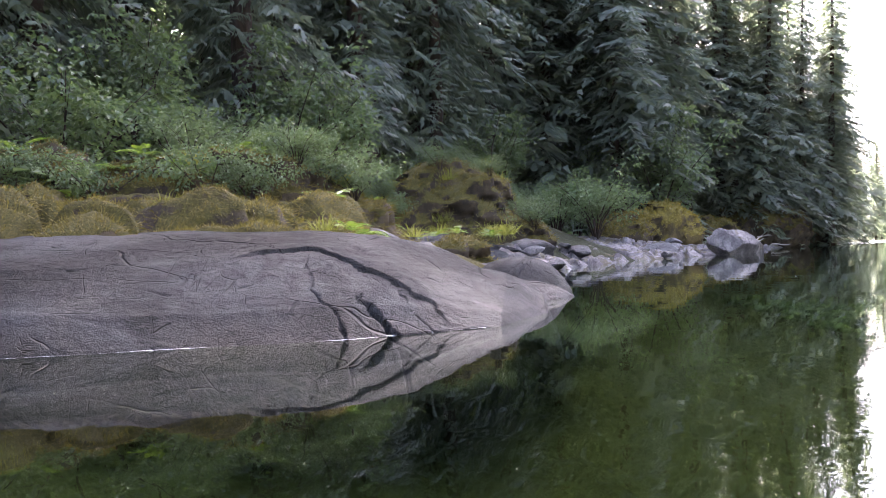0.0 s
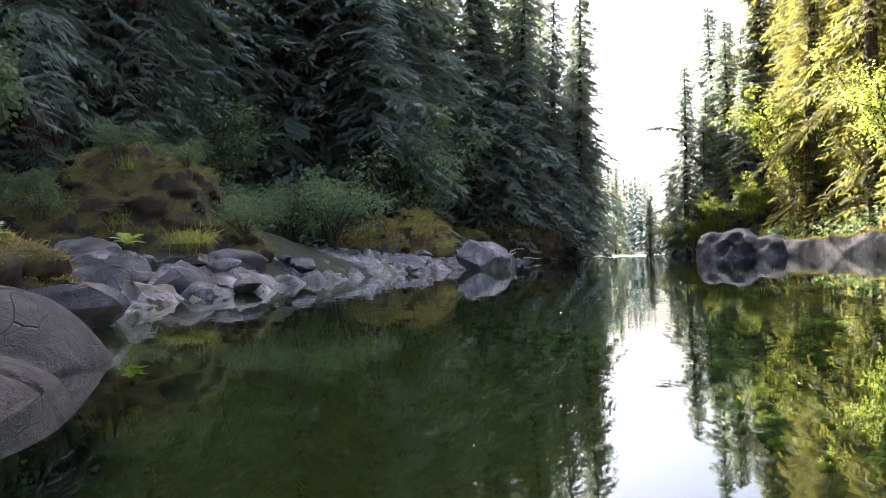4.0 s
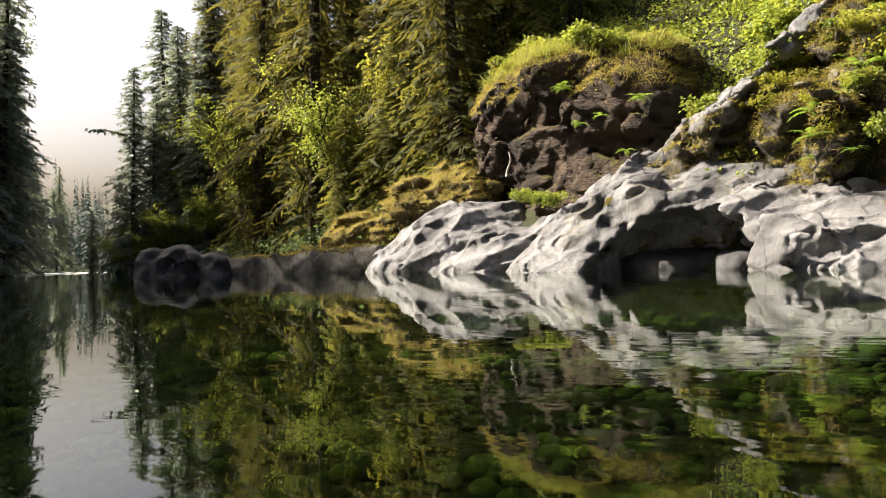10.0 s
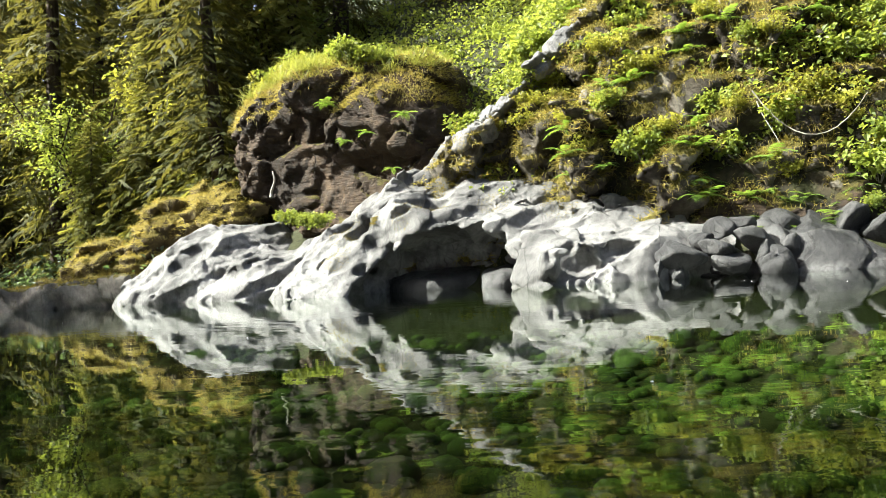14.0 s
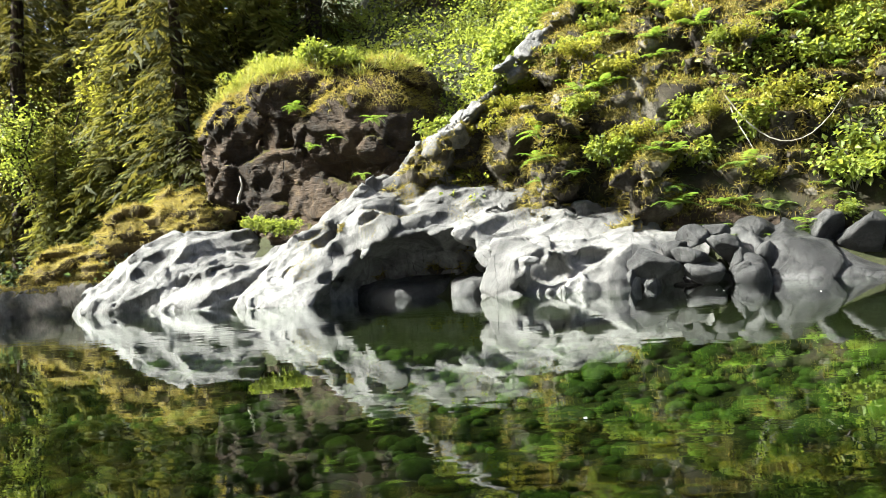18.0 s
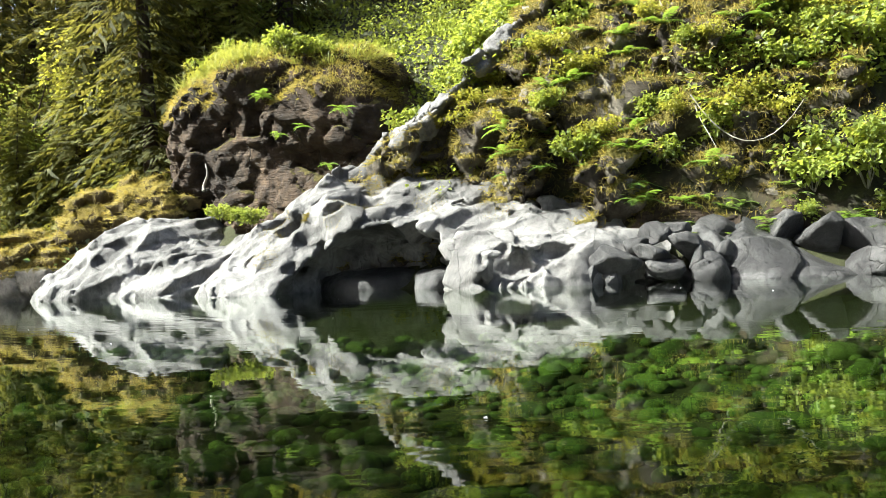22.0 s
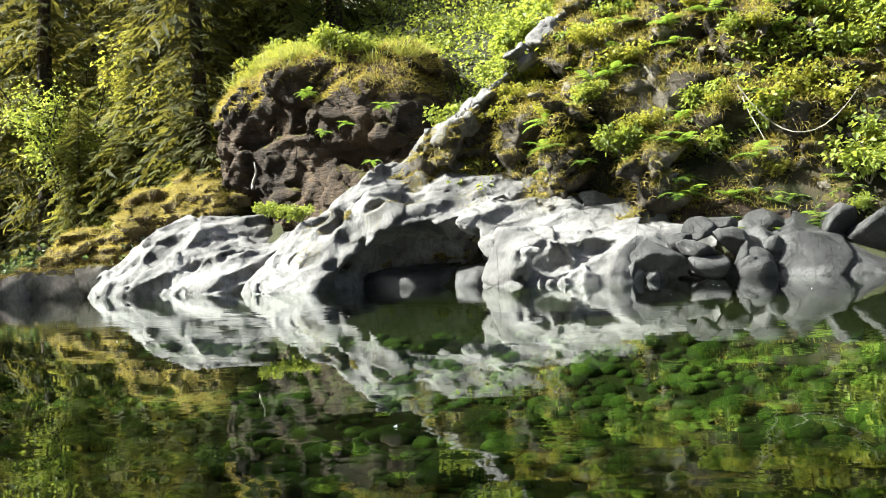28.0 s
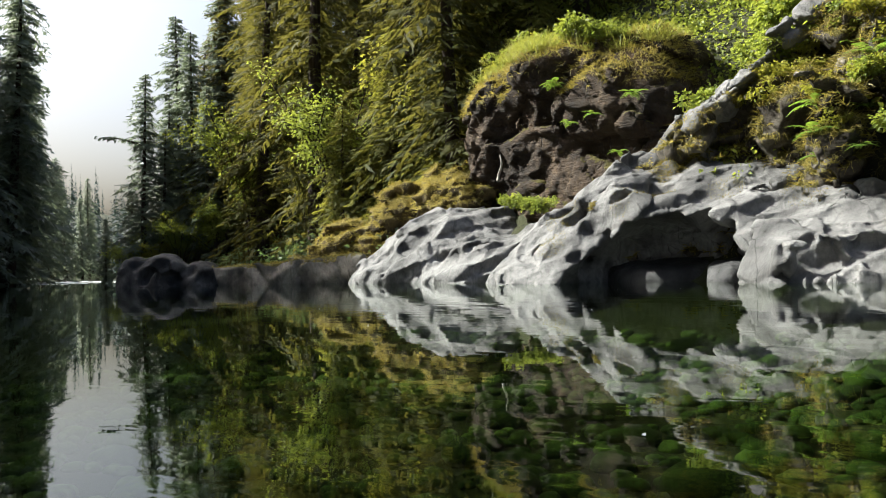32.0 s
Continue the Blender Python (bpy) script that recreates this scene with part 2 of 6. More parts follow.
# Lighter copy of LEAF_SHADE; the brighter sky light is put into its colour.
LEAF_LIGHTENED = leaf_material("lightened_broad_leaf", (0.05, 0.085, 0.042), (0.16, 0.22, 0.11), (0.20, 0.28, 0.08), 0.45, 0.5)
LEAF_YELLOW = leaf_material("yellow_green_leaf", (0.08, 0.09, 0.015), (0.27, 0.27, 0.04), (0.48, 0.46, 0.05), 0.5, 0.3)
FERN = leaf_material("fern_frond", (0.05, 0.10, 0.015), (0.14, 0.22, 0.03), (0.28, 0.40, 0.04), 0.5, 0.4)
GRASS = leaf_material("grass_blade", (0.10, 0.13, 0.02), (0.28, 0.29, 0.05), (0.42, 0.42, 0.06), 0.5, 0.4)
BARK = bark_material("conifer_bark", (0.018, 0.013, 0.010), (0.075, 0.055, 0.042))
BARK_PALE = bark_material("alder_bark", (0.08, 0.075, 0.065), (0.26, 0.24, 0.21))
DRIFTWOOD = bark_material("bleached_driftwood", (0.16, 0.145, 0.12), (0.42, 0.39, 0.34))


def water_material():
    n = Nodes("clear_green_river_water")
    n.t.nodes.remove(n.b)
    fres = n.add("ShaderNodeFresnel")
    fres.inputs["IOR"].default_value = 1.333
    calm = n.noise(0.12, 2, 0.5)
    w1 = n.noise(1.1, 2, 0.5, 0.3, stretch=(1.0, 0.55, 1))
    w2 = n.noise(5.5, 2, 0.5, 0.2, stretch=(1.0, 0.5, 1))
    turned = n.add("ShaderNodeMapping")
    turned.inputs["Rotation"].default_value = (0, 0, radians(-27))
    n.link(n.pos, turned.inputs["Vector"])
    w3 = n.noise(2.6, 2, 0.45, 0.4, vec=turned.outputs[0], stretch=(1.5, 0.32, 1))
    h = n.math("ADD", n.math("MULTIPLY", w1, 0.9), n.math("ADD", n.math("MULTIPLY", w2, 0.08), n.math("MULTIPLY", w3, 0.30)))
    h = n.math("MULTIPLY", h, n.ramp(calm, (0.40, 0.15), (0.62, 1.0)))
    bp = n.add("ShaderNodeBump")
    bp.inputs["Strength"].default_value, bp.inputs["Distance"].default_value = 0.30, 0.02
    n.link(h, bp.inputs["Height"])
    gl = n.add("ShaderNodeBsdfGlossy")
    gl.inputs["Roughness"].default_value = 0.012
    gl.inputs["Color"].default_value = (0.96, 0.98, 0.97, 1)
    n.link(bp.outputs[0], gl.inputs["Normal"])
    n.link(bp.outputs[0], fres.inputs["Normal"])
    tr = n.add("ShaderNodeBsdfTransparent")
    tr.inputs["Color"].default_value = (0.58, 0.69, 0.42, 1)
    mx = n.add("ShaderNodeMixShader")
    n.link(fres.outputs[0], mx.inputs[0])
    n.link(tr.outputs[0], mx.inputs[1])
    n.link(gl.outputs[0], mx.inputs[2])
    n.link(mx.outputs[0], n.out.inputs[0])
    return n.m


WATER = water_material()
foam = Nodes("white_foam_and_glint")
FOAM_GLINT = foam.done(foam.ramp(foam.noise(6, 5, 0.6), (0.3, 0.55), (0.6, 0.85)), 0.6)

# ---- shape helpers ----
TABLE = np.random.RandomState(7).rand(32, 32, 32)


def lattice(x, y, z):
    """Smooth value noise in -1..1 for arrays."""
    xi, yi, zi = np.floor(x).astype(int), np.floor(y).astype(int), np.floor(z).astype(int)
    fx, fy, fz = x - xi, y - yi, z - zi
    fx, fy, fz = (f * f * (3 - 2 * f) for f in (fx, fy, fz))
    out = 0
    for a in (0, 1):
        for b in (0, 1):
            for c in (0, 1):
                w = (fx if a else 1 - fx) * (fy if b else 1 - fy) * (fz if c else 1 - fz)
                out = out + w * TABLE[(xi + a) % 32, (yi + b) % 32, (zi + c) % 32]
    return 2 * out - 1


def fbm(x, y, z, scale=1.0, octaves=4, seed=0.0, ridged=False):
    out, amp, total = 0, 1.0, 0.0
    for o in range(octaves):
        v = lattice(x * scale + 7.3 * o + seed, y * scale + 3.1 * o + 1.7 * seed, z * scale + 5.9 * o)
        out, total = out + amp * (1 - 2 * np.abs(v) if ridged else v), total + amp
        scale, amp = scale * 2.03, amp * 0.5
    return out / total


def smax(a, b, k):
    h = np.clip(0.5 + 0.5 * (a - b) / k, 0, 1)
    return b + (a - b) * h + k * h * (1 - h)


def smin(a, b, k):
    return -smax(-a, -b, k)


def step01(v, lo, hi):
    s = np.clip((v - lo) / (hi - lo), 0, 1)
    return s * s * (3 - 2 * s)


def cells(x, y, z, scale, seed=0.0):
    """Distances to the nearest and second nearest of scattered points, and the nearest one's own random value."""
    x, y, z = x * scale + seed, y * scale + 2.7 * seed, z * scale + 5.1 * seed
    xi, yi, zi = np.floor(x).astype(int), np.floor(y).astype(int), np.floor(z).astype(int)
    f1, f2, own = np.full(x.shape, 9.0), np.full(x.shape, 9.0), np.zeros(x.shape)
    for a in (-1, 0, 1):
        for b in (-1, 0, 1):
            for c in (-1, 0, 1):
                i, j, k = (xi + a) % 32, (yi + b) % 32, (zi + c) % 32
                r1, r2, r3 = TABLE[i, j, k], TABLE[j, k, i], TABLE[k, i, j]
                d = np.sqrt((xi + a + r1 - x) ** 2 + (yi + b + r2 - y) ** 2 + (zi + c + r3 - z) ** 2)
                near = d < f1
                f2 = np.where(near, f1, np.minimum(f2, d))
                own = np.where(near, TABLE[k, j, i], own)
                f1 = np.where(near, d, f1)
    return f1, f2, own


def near_skin(d, x, y, z, width, f):
    """Adds f to the distance d, worked out only close to the surface."""
    m = np.abs(d) < width
    out = d.copy()
    out[m] += f(x[m], y[m], z[m])
    return out


def scallops(x, y, z, scale, deep, seed=0.0, flat=1.5, lean=0.25):
    """Water-worn bowls that meet in sharp rims."""
    u = z * flat + lean * y
    w = 0.25 * fbm(x, y, z, 0.9 * scale, 2, seed + 3.0)
    f1, f2, own = cells(x + w, y * 0.75 + w, u, scale, seed)
    return deep * (0.35 + own) * (0.75 - f1 * f1 * 1.3)


def streaks(x, y, z, scale, deep, seed=0.0):
    """Long worn troughs that run down towards +y and meet in sharp rims."""
    w = 0.3 * fbm(x, y, z, 0.7 * scale, 2, seed + 3.0)
    f1, f2, own = cells(0.7 * x + w, 0.40 * (0.88 * y - 0.48 * z) + w, 1.25 * (0.48 * y + 0.88 * z) + w, scale, seed)
    return deep * (0.35 + own) * (0.75 - f1 * f1 * 1.3)


def blocks(x, y, z, scale, deep, seed=0.0):
    """Broken rock: each block set in or out a little, with open joints."""
    w = 0.35 * fbm(x, y, z, 0.8 * scale, 2, seed + 5.0)
    f1, f2, own = cells(x + w, y + 0.3 * z + w, z * 1.3 - 0.2 * y, scale, seed)
    return deep * (own - 0.5) + 0.35 * deep * (1 - step01(f2 - f1, 0.02, 0.16))


def mesh_of(name, verts, faces, material, smooth=True):
    me = bpy.data.meshes.new(name)
    verts, faces = np.asarray(verts, float), np.asarray(faces, int)
    k = faces.shape[1]
    me.vertices.add(len(verts))
    me.vertices.foreach_set("co", verts.ravel())
    me.loops.add(faces.size)
    me.loops.foreach_set("vertex_index", faces.ravel())
    me.polygons.add(len(faces))
    me.polygons.foreach_set("loop_start", np.arange(0, faces.size, k))
    me.polygons.foreach_set("loop_total", np.full(len(faces), k))
    me.polygons.foreach_set("use_smooth", np.full(len(faces), smooth))
    me.update(calc_edges=True)
    me.validate()
    me.materials.append(material)
    return me


def thing(name, me, label, category, group="", kind="", at=None):
    ob = new(name, me)
    if at is not None:
        ob.matrix_world = at
    return tagged(ob, label, category, group, kind)


def child(name, me, parent, label=""):
    ob = new(name, me)
    ob.parent = parent
    return tagged(ob, label)


def sheet(nx, ny):
    i = np.arange((nx - 1) * (ny - 1))
    a = (i // (ny - 1)) * ny + i % (ny - 1)
    return np.stack([a, a + ny, a + ny + 1, a + 1], 1)


def height_rock(name, xs, ys, f, floor, material, label, category="rock", group=""):
    """A rock as a sheet of heights that dips under the water or the ground round its edge."""
    gx, gy = np.meshgrid(xs, ys, indexing="ij")
    z = f(gx, gy)
    faces = sheet(len(xs), len(ys))
    keep = (z.ravel()[faces] > floor).any(1)
    faces = faces[keep]
    used, inverse = np.unique(faces, return_inverse=True)
    v = np.stack([gx.ravel(), gy.ravel(), np.maximum(z.ravel(), floor - 0.3)], 1)[used]
    return thing(name, mesh_of(name, v, inverse.reshape(faces.shape), material), label, category, group)


def near_values(ax, step, f, every=5):
    """f on a grid: everywhere on a coarse one, and on the fine one only near the surface."""
    n = [len(a) for a in ax]
    c = [min(every * (m // every + 1), 10 ** 6) // every + 1 for m in n]
    coarse = f(*np.meshgrid(*[a[0] + step * every * np.arange(m) for a, m in zip(ax, c)], indexing="ij"))
    live = np.abs(coarse) < 0.42 + 0.9 * every * step
    side = coarse
    mask = live
    for axis in range(3):
        idx = np.clip((np.arange(n[axis]) + every // 2) // every, 0, c[axis] - 1)
        side, mask = np.take(side, idx, axis), np.take(mask, idx, axis)
    i, j, k = np.nonzero(mask)
    v = np.where(side < 0, -1.0, 1.0)
    v[i, j, k] = f(ax[0][i], ax[1][j], ax[2][k])
    return v


def skin(lo, hi, step, f):
    """The surface f = 0 (f < 0 inside) as quads, by surface nets."""
    n = [int((b - a) / step) + 2 for a, b in zip(lo, hi)]
    ax = [a + step * np.arange(m) for a, m in zip(lo, n)]
    v = near_values(ax, step, f)
    s = v < 0
    c = [m - 1 for m in n]
    acc, cnt = np.zeros((*c, 3)), np.zeros(c)
    corner = [(i, j, k) for i in (0, 1) for j in (0, 1) for k in (0, 1)]
    cut = lambda arr, o: arr[o[0] : o[0] + c[0], o[1] : o[1] + c[1], o[2] : o[2] + c[2]]  # noqa: E731
    for p in corner:
        for axis in range(3):
            if p[axis]:
                continue
            q = list(p)
            q[axis] = 1
            a, b = cut(v, p), cut(v, q)
            cross = (a < 0) != (b < 0)
            t = np.where(cross, a / np.where(a == b, 1, a - b), 0)
            for d in range(3):
                acc[..., d] += np.where(cross, p[d] + (t if d == axis else 0), 0)
            cnt += cross
    live = cnt > 0
    ident = np.full(c, -1)
    ident[live] = np.arange(live.sum())
    base = np.stack(np.nonzero(live), 1)
    verts = np.array(lo) + step * (base + acc[live] / cnt[live][:, None])
    faces = []
    for axis in range(3):
        u, w = [d for d in range(3) if d != axis]
        a = [slice(1, -1)] * 3
        b = [slice(1, -1)] * 3
        a[axis], b[axis] = slice(0, -1), slice(1, None)
        sa, sb = s[tuple(a)], s[tuple(b)]
        for flip, hit in ((False, sa & ~sb), (True, ~sa & sb)):
            at = np.stack(np.nonzero(hit), 1)
            at[:, u] += 1
            at[:, w] += 1
            quad = []
            for du, dw in ((-1, -1), (0, -1), (0, 0), (-1, 0)):
                cell = at.copy()
                cell[:, u] += du
                cell[:, w] += dw
                quad.append(ident[cell[:, 0], cell[:, 1], cell[:, 2]])
            q = np.stack(quad, 1)
            if flip != (axis == 1):
                q = q[:, ::-1]
            faces.append(q)
    faces = np.concatenate(faces)
    return verts, faces[(faces >= 0).all(1)]


def lump(x, y, z, at, size, turn=0.0, tilt=0.0):
    """Distance to an ellipsoid: place, half sizes, turned about z and tilted about its own long axis."""
    dx, dy, dz = x - at[0], y - at[1], z - at[2]
    c, s = math.cos(radians(turn)), math.sin(radians(turn))
    u, w = c * dx + s * dy, c * dy - s * dx
    ct, st = math.cos(radians(tilt)), math.sin(radians(tilt))
    u, dz = ct * u + st * dz, ct * dz - st * u
    q = np.sqrt((u / size[0]) ** 2 + (w / size[1]) ** 2 + (dz / size[2]) ** 2)
    return (q - 1) * min(size)


# ---- plan of the river ----
LEFT_Y = [-300, -40, -6, 0, 1.5, 6.6, 9, 21, 26, 37, 64, 87, 130, 400]
LEFT_X = [-60, -14, -8, -5, -3.0, -1.2, -1.9, -0.6, 1.4, 7.6, 19, 33.5, 57, 240]
RIGHT_Y = [-300, -40, -8, 0, 8, 33, 45, 70, 90, 130, 400]
RIGHT_X = [-20, 18, 29, 29.5, 28.8, 29.5, 33, 40, 48, 78, 315]


def ground_height(x, y):
    dl = (np.interp(y, LEFT_Y, LEFT_X) - x) * np.where(y > 24, 0.85, 1.0)
    dr = (x - np.interp(y, RIGHT_Y, RIGHT_X)) * np.where(y > 33, 0.92, 1.0)
    left = np.interp(dl, [0, 1.5, 5, 9, 14, 22, 60, 110, 400], [-0.15, 0.25, 0.8, 1.7, 3.6, 11, 46, 70, 90])
    woods = np.interp(dr, [0, 1.0, 2.5, 5.5, 12, 40, 90, 400], [-0.25, 0.5, 1.2, 2.6, 8, 33, 60, 80])
    steep = np.interp(dr, [0, 0.8, 1.6, 2.6, 4.5, 7, 12, 40, 90, 400], [-0.25, 0.6, 1.5, 4.2, 8.0, 11, 14.5, 34, 60, 80])
    gully = np.interp(dr, [0, 1.0, 4.5, 7, 10, 14, 40, 90, 400], [-0.25, 0.6, 2.2, 6.5, 10, 13, 34, 60, 80])
    side = step01(y, 14.5, 18.5)
    right = steep * (1 - side) + gully * side
    side = step01(y, 29, 35)
    right = right * (1 - side) + woods * side
    deep = -np.interp(np.minimum(-dl, -dr), [0, 1, 4, 9], [0.2, 0.6, 1.3, 1.7])
    h = np.where(dl > 0, left, np.where(dr > 0, right, deep))
    h = np.where(dl > 0, h * np.interp(y, [88, 135], [1.0, 0.3]), h)
    bank = np.clip(np.maximum(dl, dr) / 6, 0, 1)
    h = h + fbm(x, y, 0 * x, 0.12, 4) * (0.15 + 1.6 * bank) + fbm(x, y, 0 * x, 0.9, 3, 4.0) * (0.12 + 0.1 * bank)
    return h + 14 * step01(y, 140, 260)


def graded(lo, hi, near_lo, near_hi, fine, growth=1.09):
    """Grid lines: even inside the near stretch and wider and wider outside it."""
    mid = list(np.arange(near_lo, near_hi, fine))
    up, st = [mid[-1]], fine
    while up[-1] < hi:
        st *= growth
        up.append(up[-1] + st)
    down, st = [mid[0]], fine
    while down[-1] > lo:
        st *= growth
        down.append(down[-1] - st)
    return np.array(down[:0:-1] + mid + up[1:])


gx, gy = graded(-900, 900, -24, 50, 0.55), graded(-700, 1500, -12, 96, 0.55)
px, py = np.meshgrid(gx, gy, indexing="ij")
ground = thing("ground", mesh_of("ground", np.stack([px.ravel(), py.ravel(), ground_height(px, py).ravel()], 1), sheet(len(gx), len(gy)), SOIL),
               "dark mossy forest floor and river bed between two banks", "ground", kind="structure")
wx, wy = graded(-900, 900, -20, 40, 2.0, 1.2), graded(-700, 1500, -20, 100, 2.0, 1.2)
px, py = np.meshgrid(wx, wy, indexing="ij")
water = thing("water", mesh_of("water", np.stack([px.ravel(), py.ravel(), 0 * px.ravel()], 1), sheet(len(wx), len(wy)), WATER),
              "still dark green river water that mirrors both banks", "water", kind="structure")


def at_ground(x, y):
    return float(ground_height(np.array([float(x)]), np.array([float(y)]))[0])


# ---- left bank: the smooth near rock ----


def along_line(x, y, line, seed, wobble):
    """Distance to a bent line, wandering a little, and the signed offset above it in y; far off it is just far."""
    away, side = np.full(x.shape, 9.0), np.full(x.shape, 9.0)
    px, py = [p[0] for p in line], [p[1] for p in line]
    m = (x > min(px) - 0.6) & (x < max(px) + 0.6) & (y > min(py) - 0.6) & (y < max(py) + 0.6)
    x, y = x[m], y[m]
    w = wobble * (fbm(x, y, 0 * x, 3.2, 2, seed) + 0.8 * fbm(x, y, 0 * x, 11, 3, seed + 5.0))
    near, off = np.full(x.shape, 9.0), np.full(x.shape, 9.0)
    for (ax, ay), (bx, by) in zip(line[:-1], line[1:]):
        ln = math.hypot(bx - ax, by - ay)
        t = np.clip(((x - ax) * (bx - ax) + (y - ay) * (by - ay)) / ln ** 2, 0, 1)
        d = np.hypot(x - ax - t * (bx - ax) + w, y - ay - t * (by - ay) + w)
        o = ((y - ay + w) * (bx - ax) - (x - ax + w) * (by - ay)) / ln
        off = np.where(d < near, o, off)
        near = np.minimum(near, d)
    away[m], side[m] = near, off
    return away, side


def whale_height(x, y):
    """A long smooth back of slate-grey rock with a broken slab edge and cracks, sloping into the water."""
    shore = np.interp(x, [-12, -4.2, -2.0, -0.9, -0.55], [-1.4, 0.2, 0.75, 1.5, 2.6])
    d = (y - shore) * 0.9
    z = np.interp(d, [-0.5, 0, 0.25, 1.0, 2.0, 3.0, 5.0, 7.0], [-0.9, 0.0, 0.26, 0.62, 0.93, 1.08, 1.15, 0.7])
    back = np.interp(x, [-6, -3, -1.5, -0.6], [5.5, 3.4, 2.0, 1.0])
    z = z - 0.9 * step01(d, back, back + 1.3)
    fall = np.interp(x, [-12, -5, -3.0, -2.35, -1.97, -1.69, -1.34, -1.13, -0.82, -0.55, -0.3], [1.15, 1.02, 0.96, 0.86, 0.76, 0.66, 0.52, 0.44, 0.33, 0.12, -0.6])
    z = np.minimum(z * np.clip(fall + 0.05, 0.2, 2), smin(z, fall, 0.25))
    z = z + 0.06 * fbm(x, y, 0 * x, 0.7, 3, 1.0) + 0.005 * fbm(x, y, 0 * x, 9, 4, 2.0) + 0.02 * fbm(x, y, 0 * x, 2.4, 2, 6.0)
    # the broken slab edge across the back, higher on its upper side
    away, side = along_line(x, y, ((-2.86, 1.78), (-2.68, 1.92), (-2.51, 1.97), (-2.3, 1.8), (-2.1, 1.68), (-1.86, 1.65), (-1.6, 1.5)), 5.0, 0.05)
    z = z + 0.035 * step01(side, -0.004, 0.01) * (1 - step01(away, 0.1, 0.45)) - 0.035 * (1 - step01(np.abs(side + 0.008), 0.004, 0.016)) * (away < 0.05) * step01(fbm(x, y, 0 * x, 2.8, 2, 77.0), -0.15, 0.15)
    # cracks
    for k, (line, wide, deep) in enumerate((
            (((-3.96, 0.87), (-3.66, 1.01), (-3.47, 0.97), (-3.44, 1.14), (-3.45, 1.3)), 0.013, 0.05),
            (((-4.3, 1.3), (-3.95, 1.6), (-3.7, 1.57), (-3.47, 1.48), (-3.31, 1.63), (-2.9, 1.7)), 0.013, 0.05),
            (((-3.07, 1.04), (-2.91, 1.17), (-2.79, 1.31), (-2.6, 1.31)), 0.014, 0.06),
            (((-2.56, 1.61), (-2.38, 1.22), (-2.18, 0.95), (-1.96, 0.68), (-1.9, 0.4)), 0.016, 0.07),
            (((-2.36, 1.67), (-2.04, 1.2), (-1.9, 1.05)), 0.010, 0.03),
            (((-1.83, 1.64), (-1.6, 1.28), (-1.4, 1.1)), 0.010, 0.03),
            (((-2.1, 1.7), (-1.85, 1.3), (-1.7, 1.1)), 0.010, 0.03),
            (((-5.2, 1.0), (-4.7, 1.25), (-4.4, 1.2), (-4.0, 1.9)), 0.013, 0.04),
            (((-3.2, 2.3), (-2.7, 2.25), (-2.2, 2.1), (-1.7, 1.95)), 0.011, 0.03))):
        away, side = along_line(x, y, line, 20.0 + k, 0.07)
        fade = 0.35 + 0.65 * step01(fbm(x, y, 0 * x, 2.5, 2, 40.0 + k), -0.3, 0.3)
        z = z - deep * fade * (1 - step01(away, 0.25 * wide, wide))
    # the dark cleft that runs down into the water
    away, side = along_line(x, y, ((-1.92, 1.12), (-1.76, 1.02), (-1.6, 0.9), (-1.5, 0.75)), 60.0, 0.05)
    return z - 0.2 * (1 - step01(away, 0.015, 0.045))


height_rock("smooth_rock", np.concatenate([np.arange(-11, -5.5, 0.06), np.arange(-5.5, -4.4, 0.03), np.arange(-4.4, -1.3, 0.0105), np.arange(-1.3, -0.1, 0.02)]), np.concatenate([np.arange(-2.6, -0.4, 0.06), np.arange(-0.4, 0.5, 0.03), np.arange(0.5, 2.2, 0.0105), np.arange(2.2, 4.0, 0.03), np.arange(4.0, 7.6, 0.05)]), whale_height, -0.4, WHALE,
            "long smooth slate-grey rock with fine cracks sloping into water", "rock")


def tip_height(x, y):
    a = np.sqrt(((x + 1.62 - 0.12 * (y - 4)) / 1.0) ** 2 + ((y - 4.4) / 2.1) ** 2)
    low = 0.42 - 0.40 * a ** 3
    c = np.sqrt(((x + 0.85) / 0.75) ** 2 + ((y - 5.45) / 0.85) ** 2)
    low = smax(low, 0.2 - 0.22 * c ** 3, 0.08)
    b = np.sqrt(((x + 0.86 - 0.25 * (y - 6.3)) / 0.78) ** 2 + ((y - 6.35) / 0.85) ** 2)
    high = 0.52 - 0.54 * b ** 3.2 - 0.16 * np.clip(x + 0.75, 0, 1)
    z = smax(low, high, 0.05) + 0.02 * fbm(x, y, 0 * x, 1.5, 3, 3.0)
    crack = np.abs(y - 5.35 - 0.25 * x + 0.12 * fbm(x, y, 0 * x, 1.5, 3, 8.0))
    crack2 = np.abs(x + 1.25 - 0.3 * (y - 4.4) + 0.1 * fbm(x, y, 0 * x, 1.7, 3, 9.0))
    z = z - 0.06 * (1 - step01(crack, 0.008, 0.035)) - 0.05 * (1 - step01(crack2, 0.008, 0.03))
    return np.where(z < 0, z * 3, z)


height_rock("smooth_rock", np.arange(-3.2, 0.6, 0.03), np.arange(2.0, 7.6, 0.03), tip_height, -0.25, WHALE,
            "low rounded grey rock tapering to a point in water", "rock")

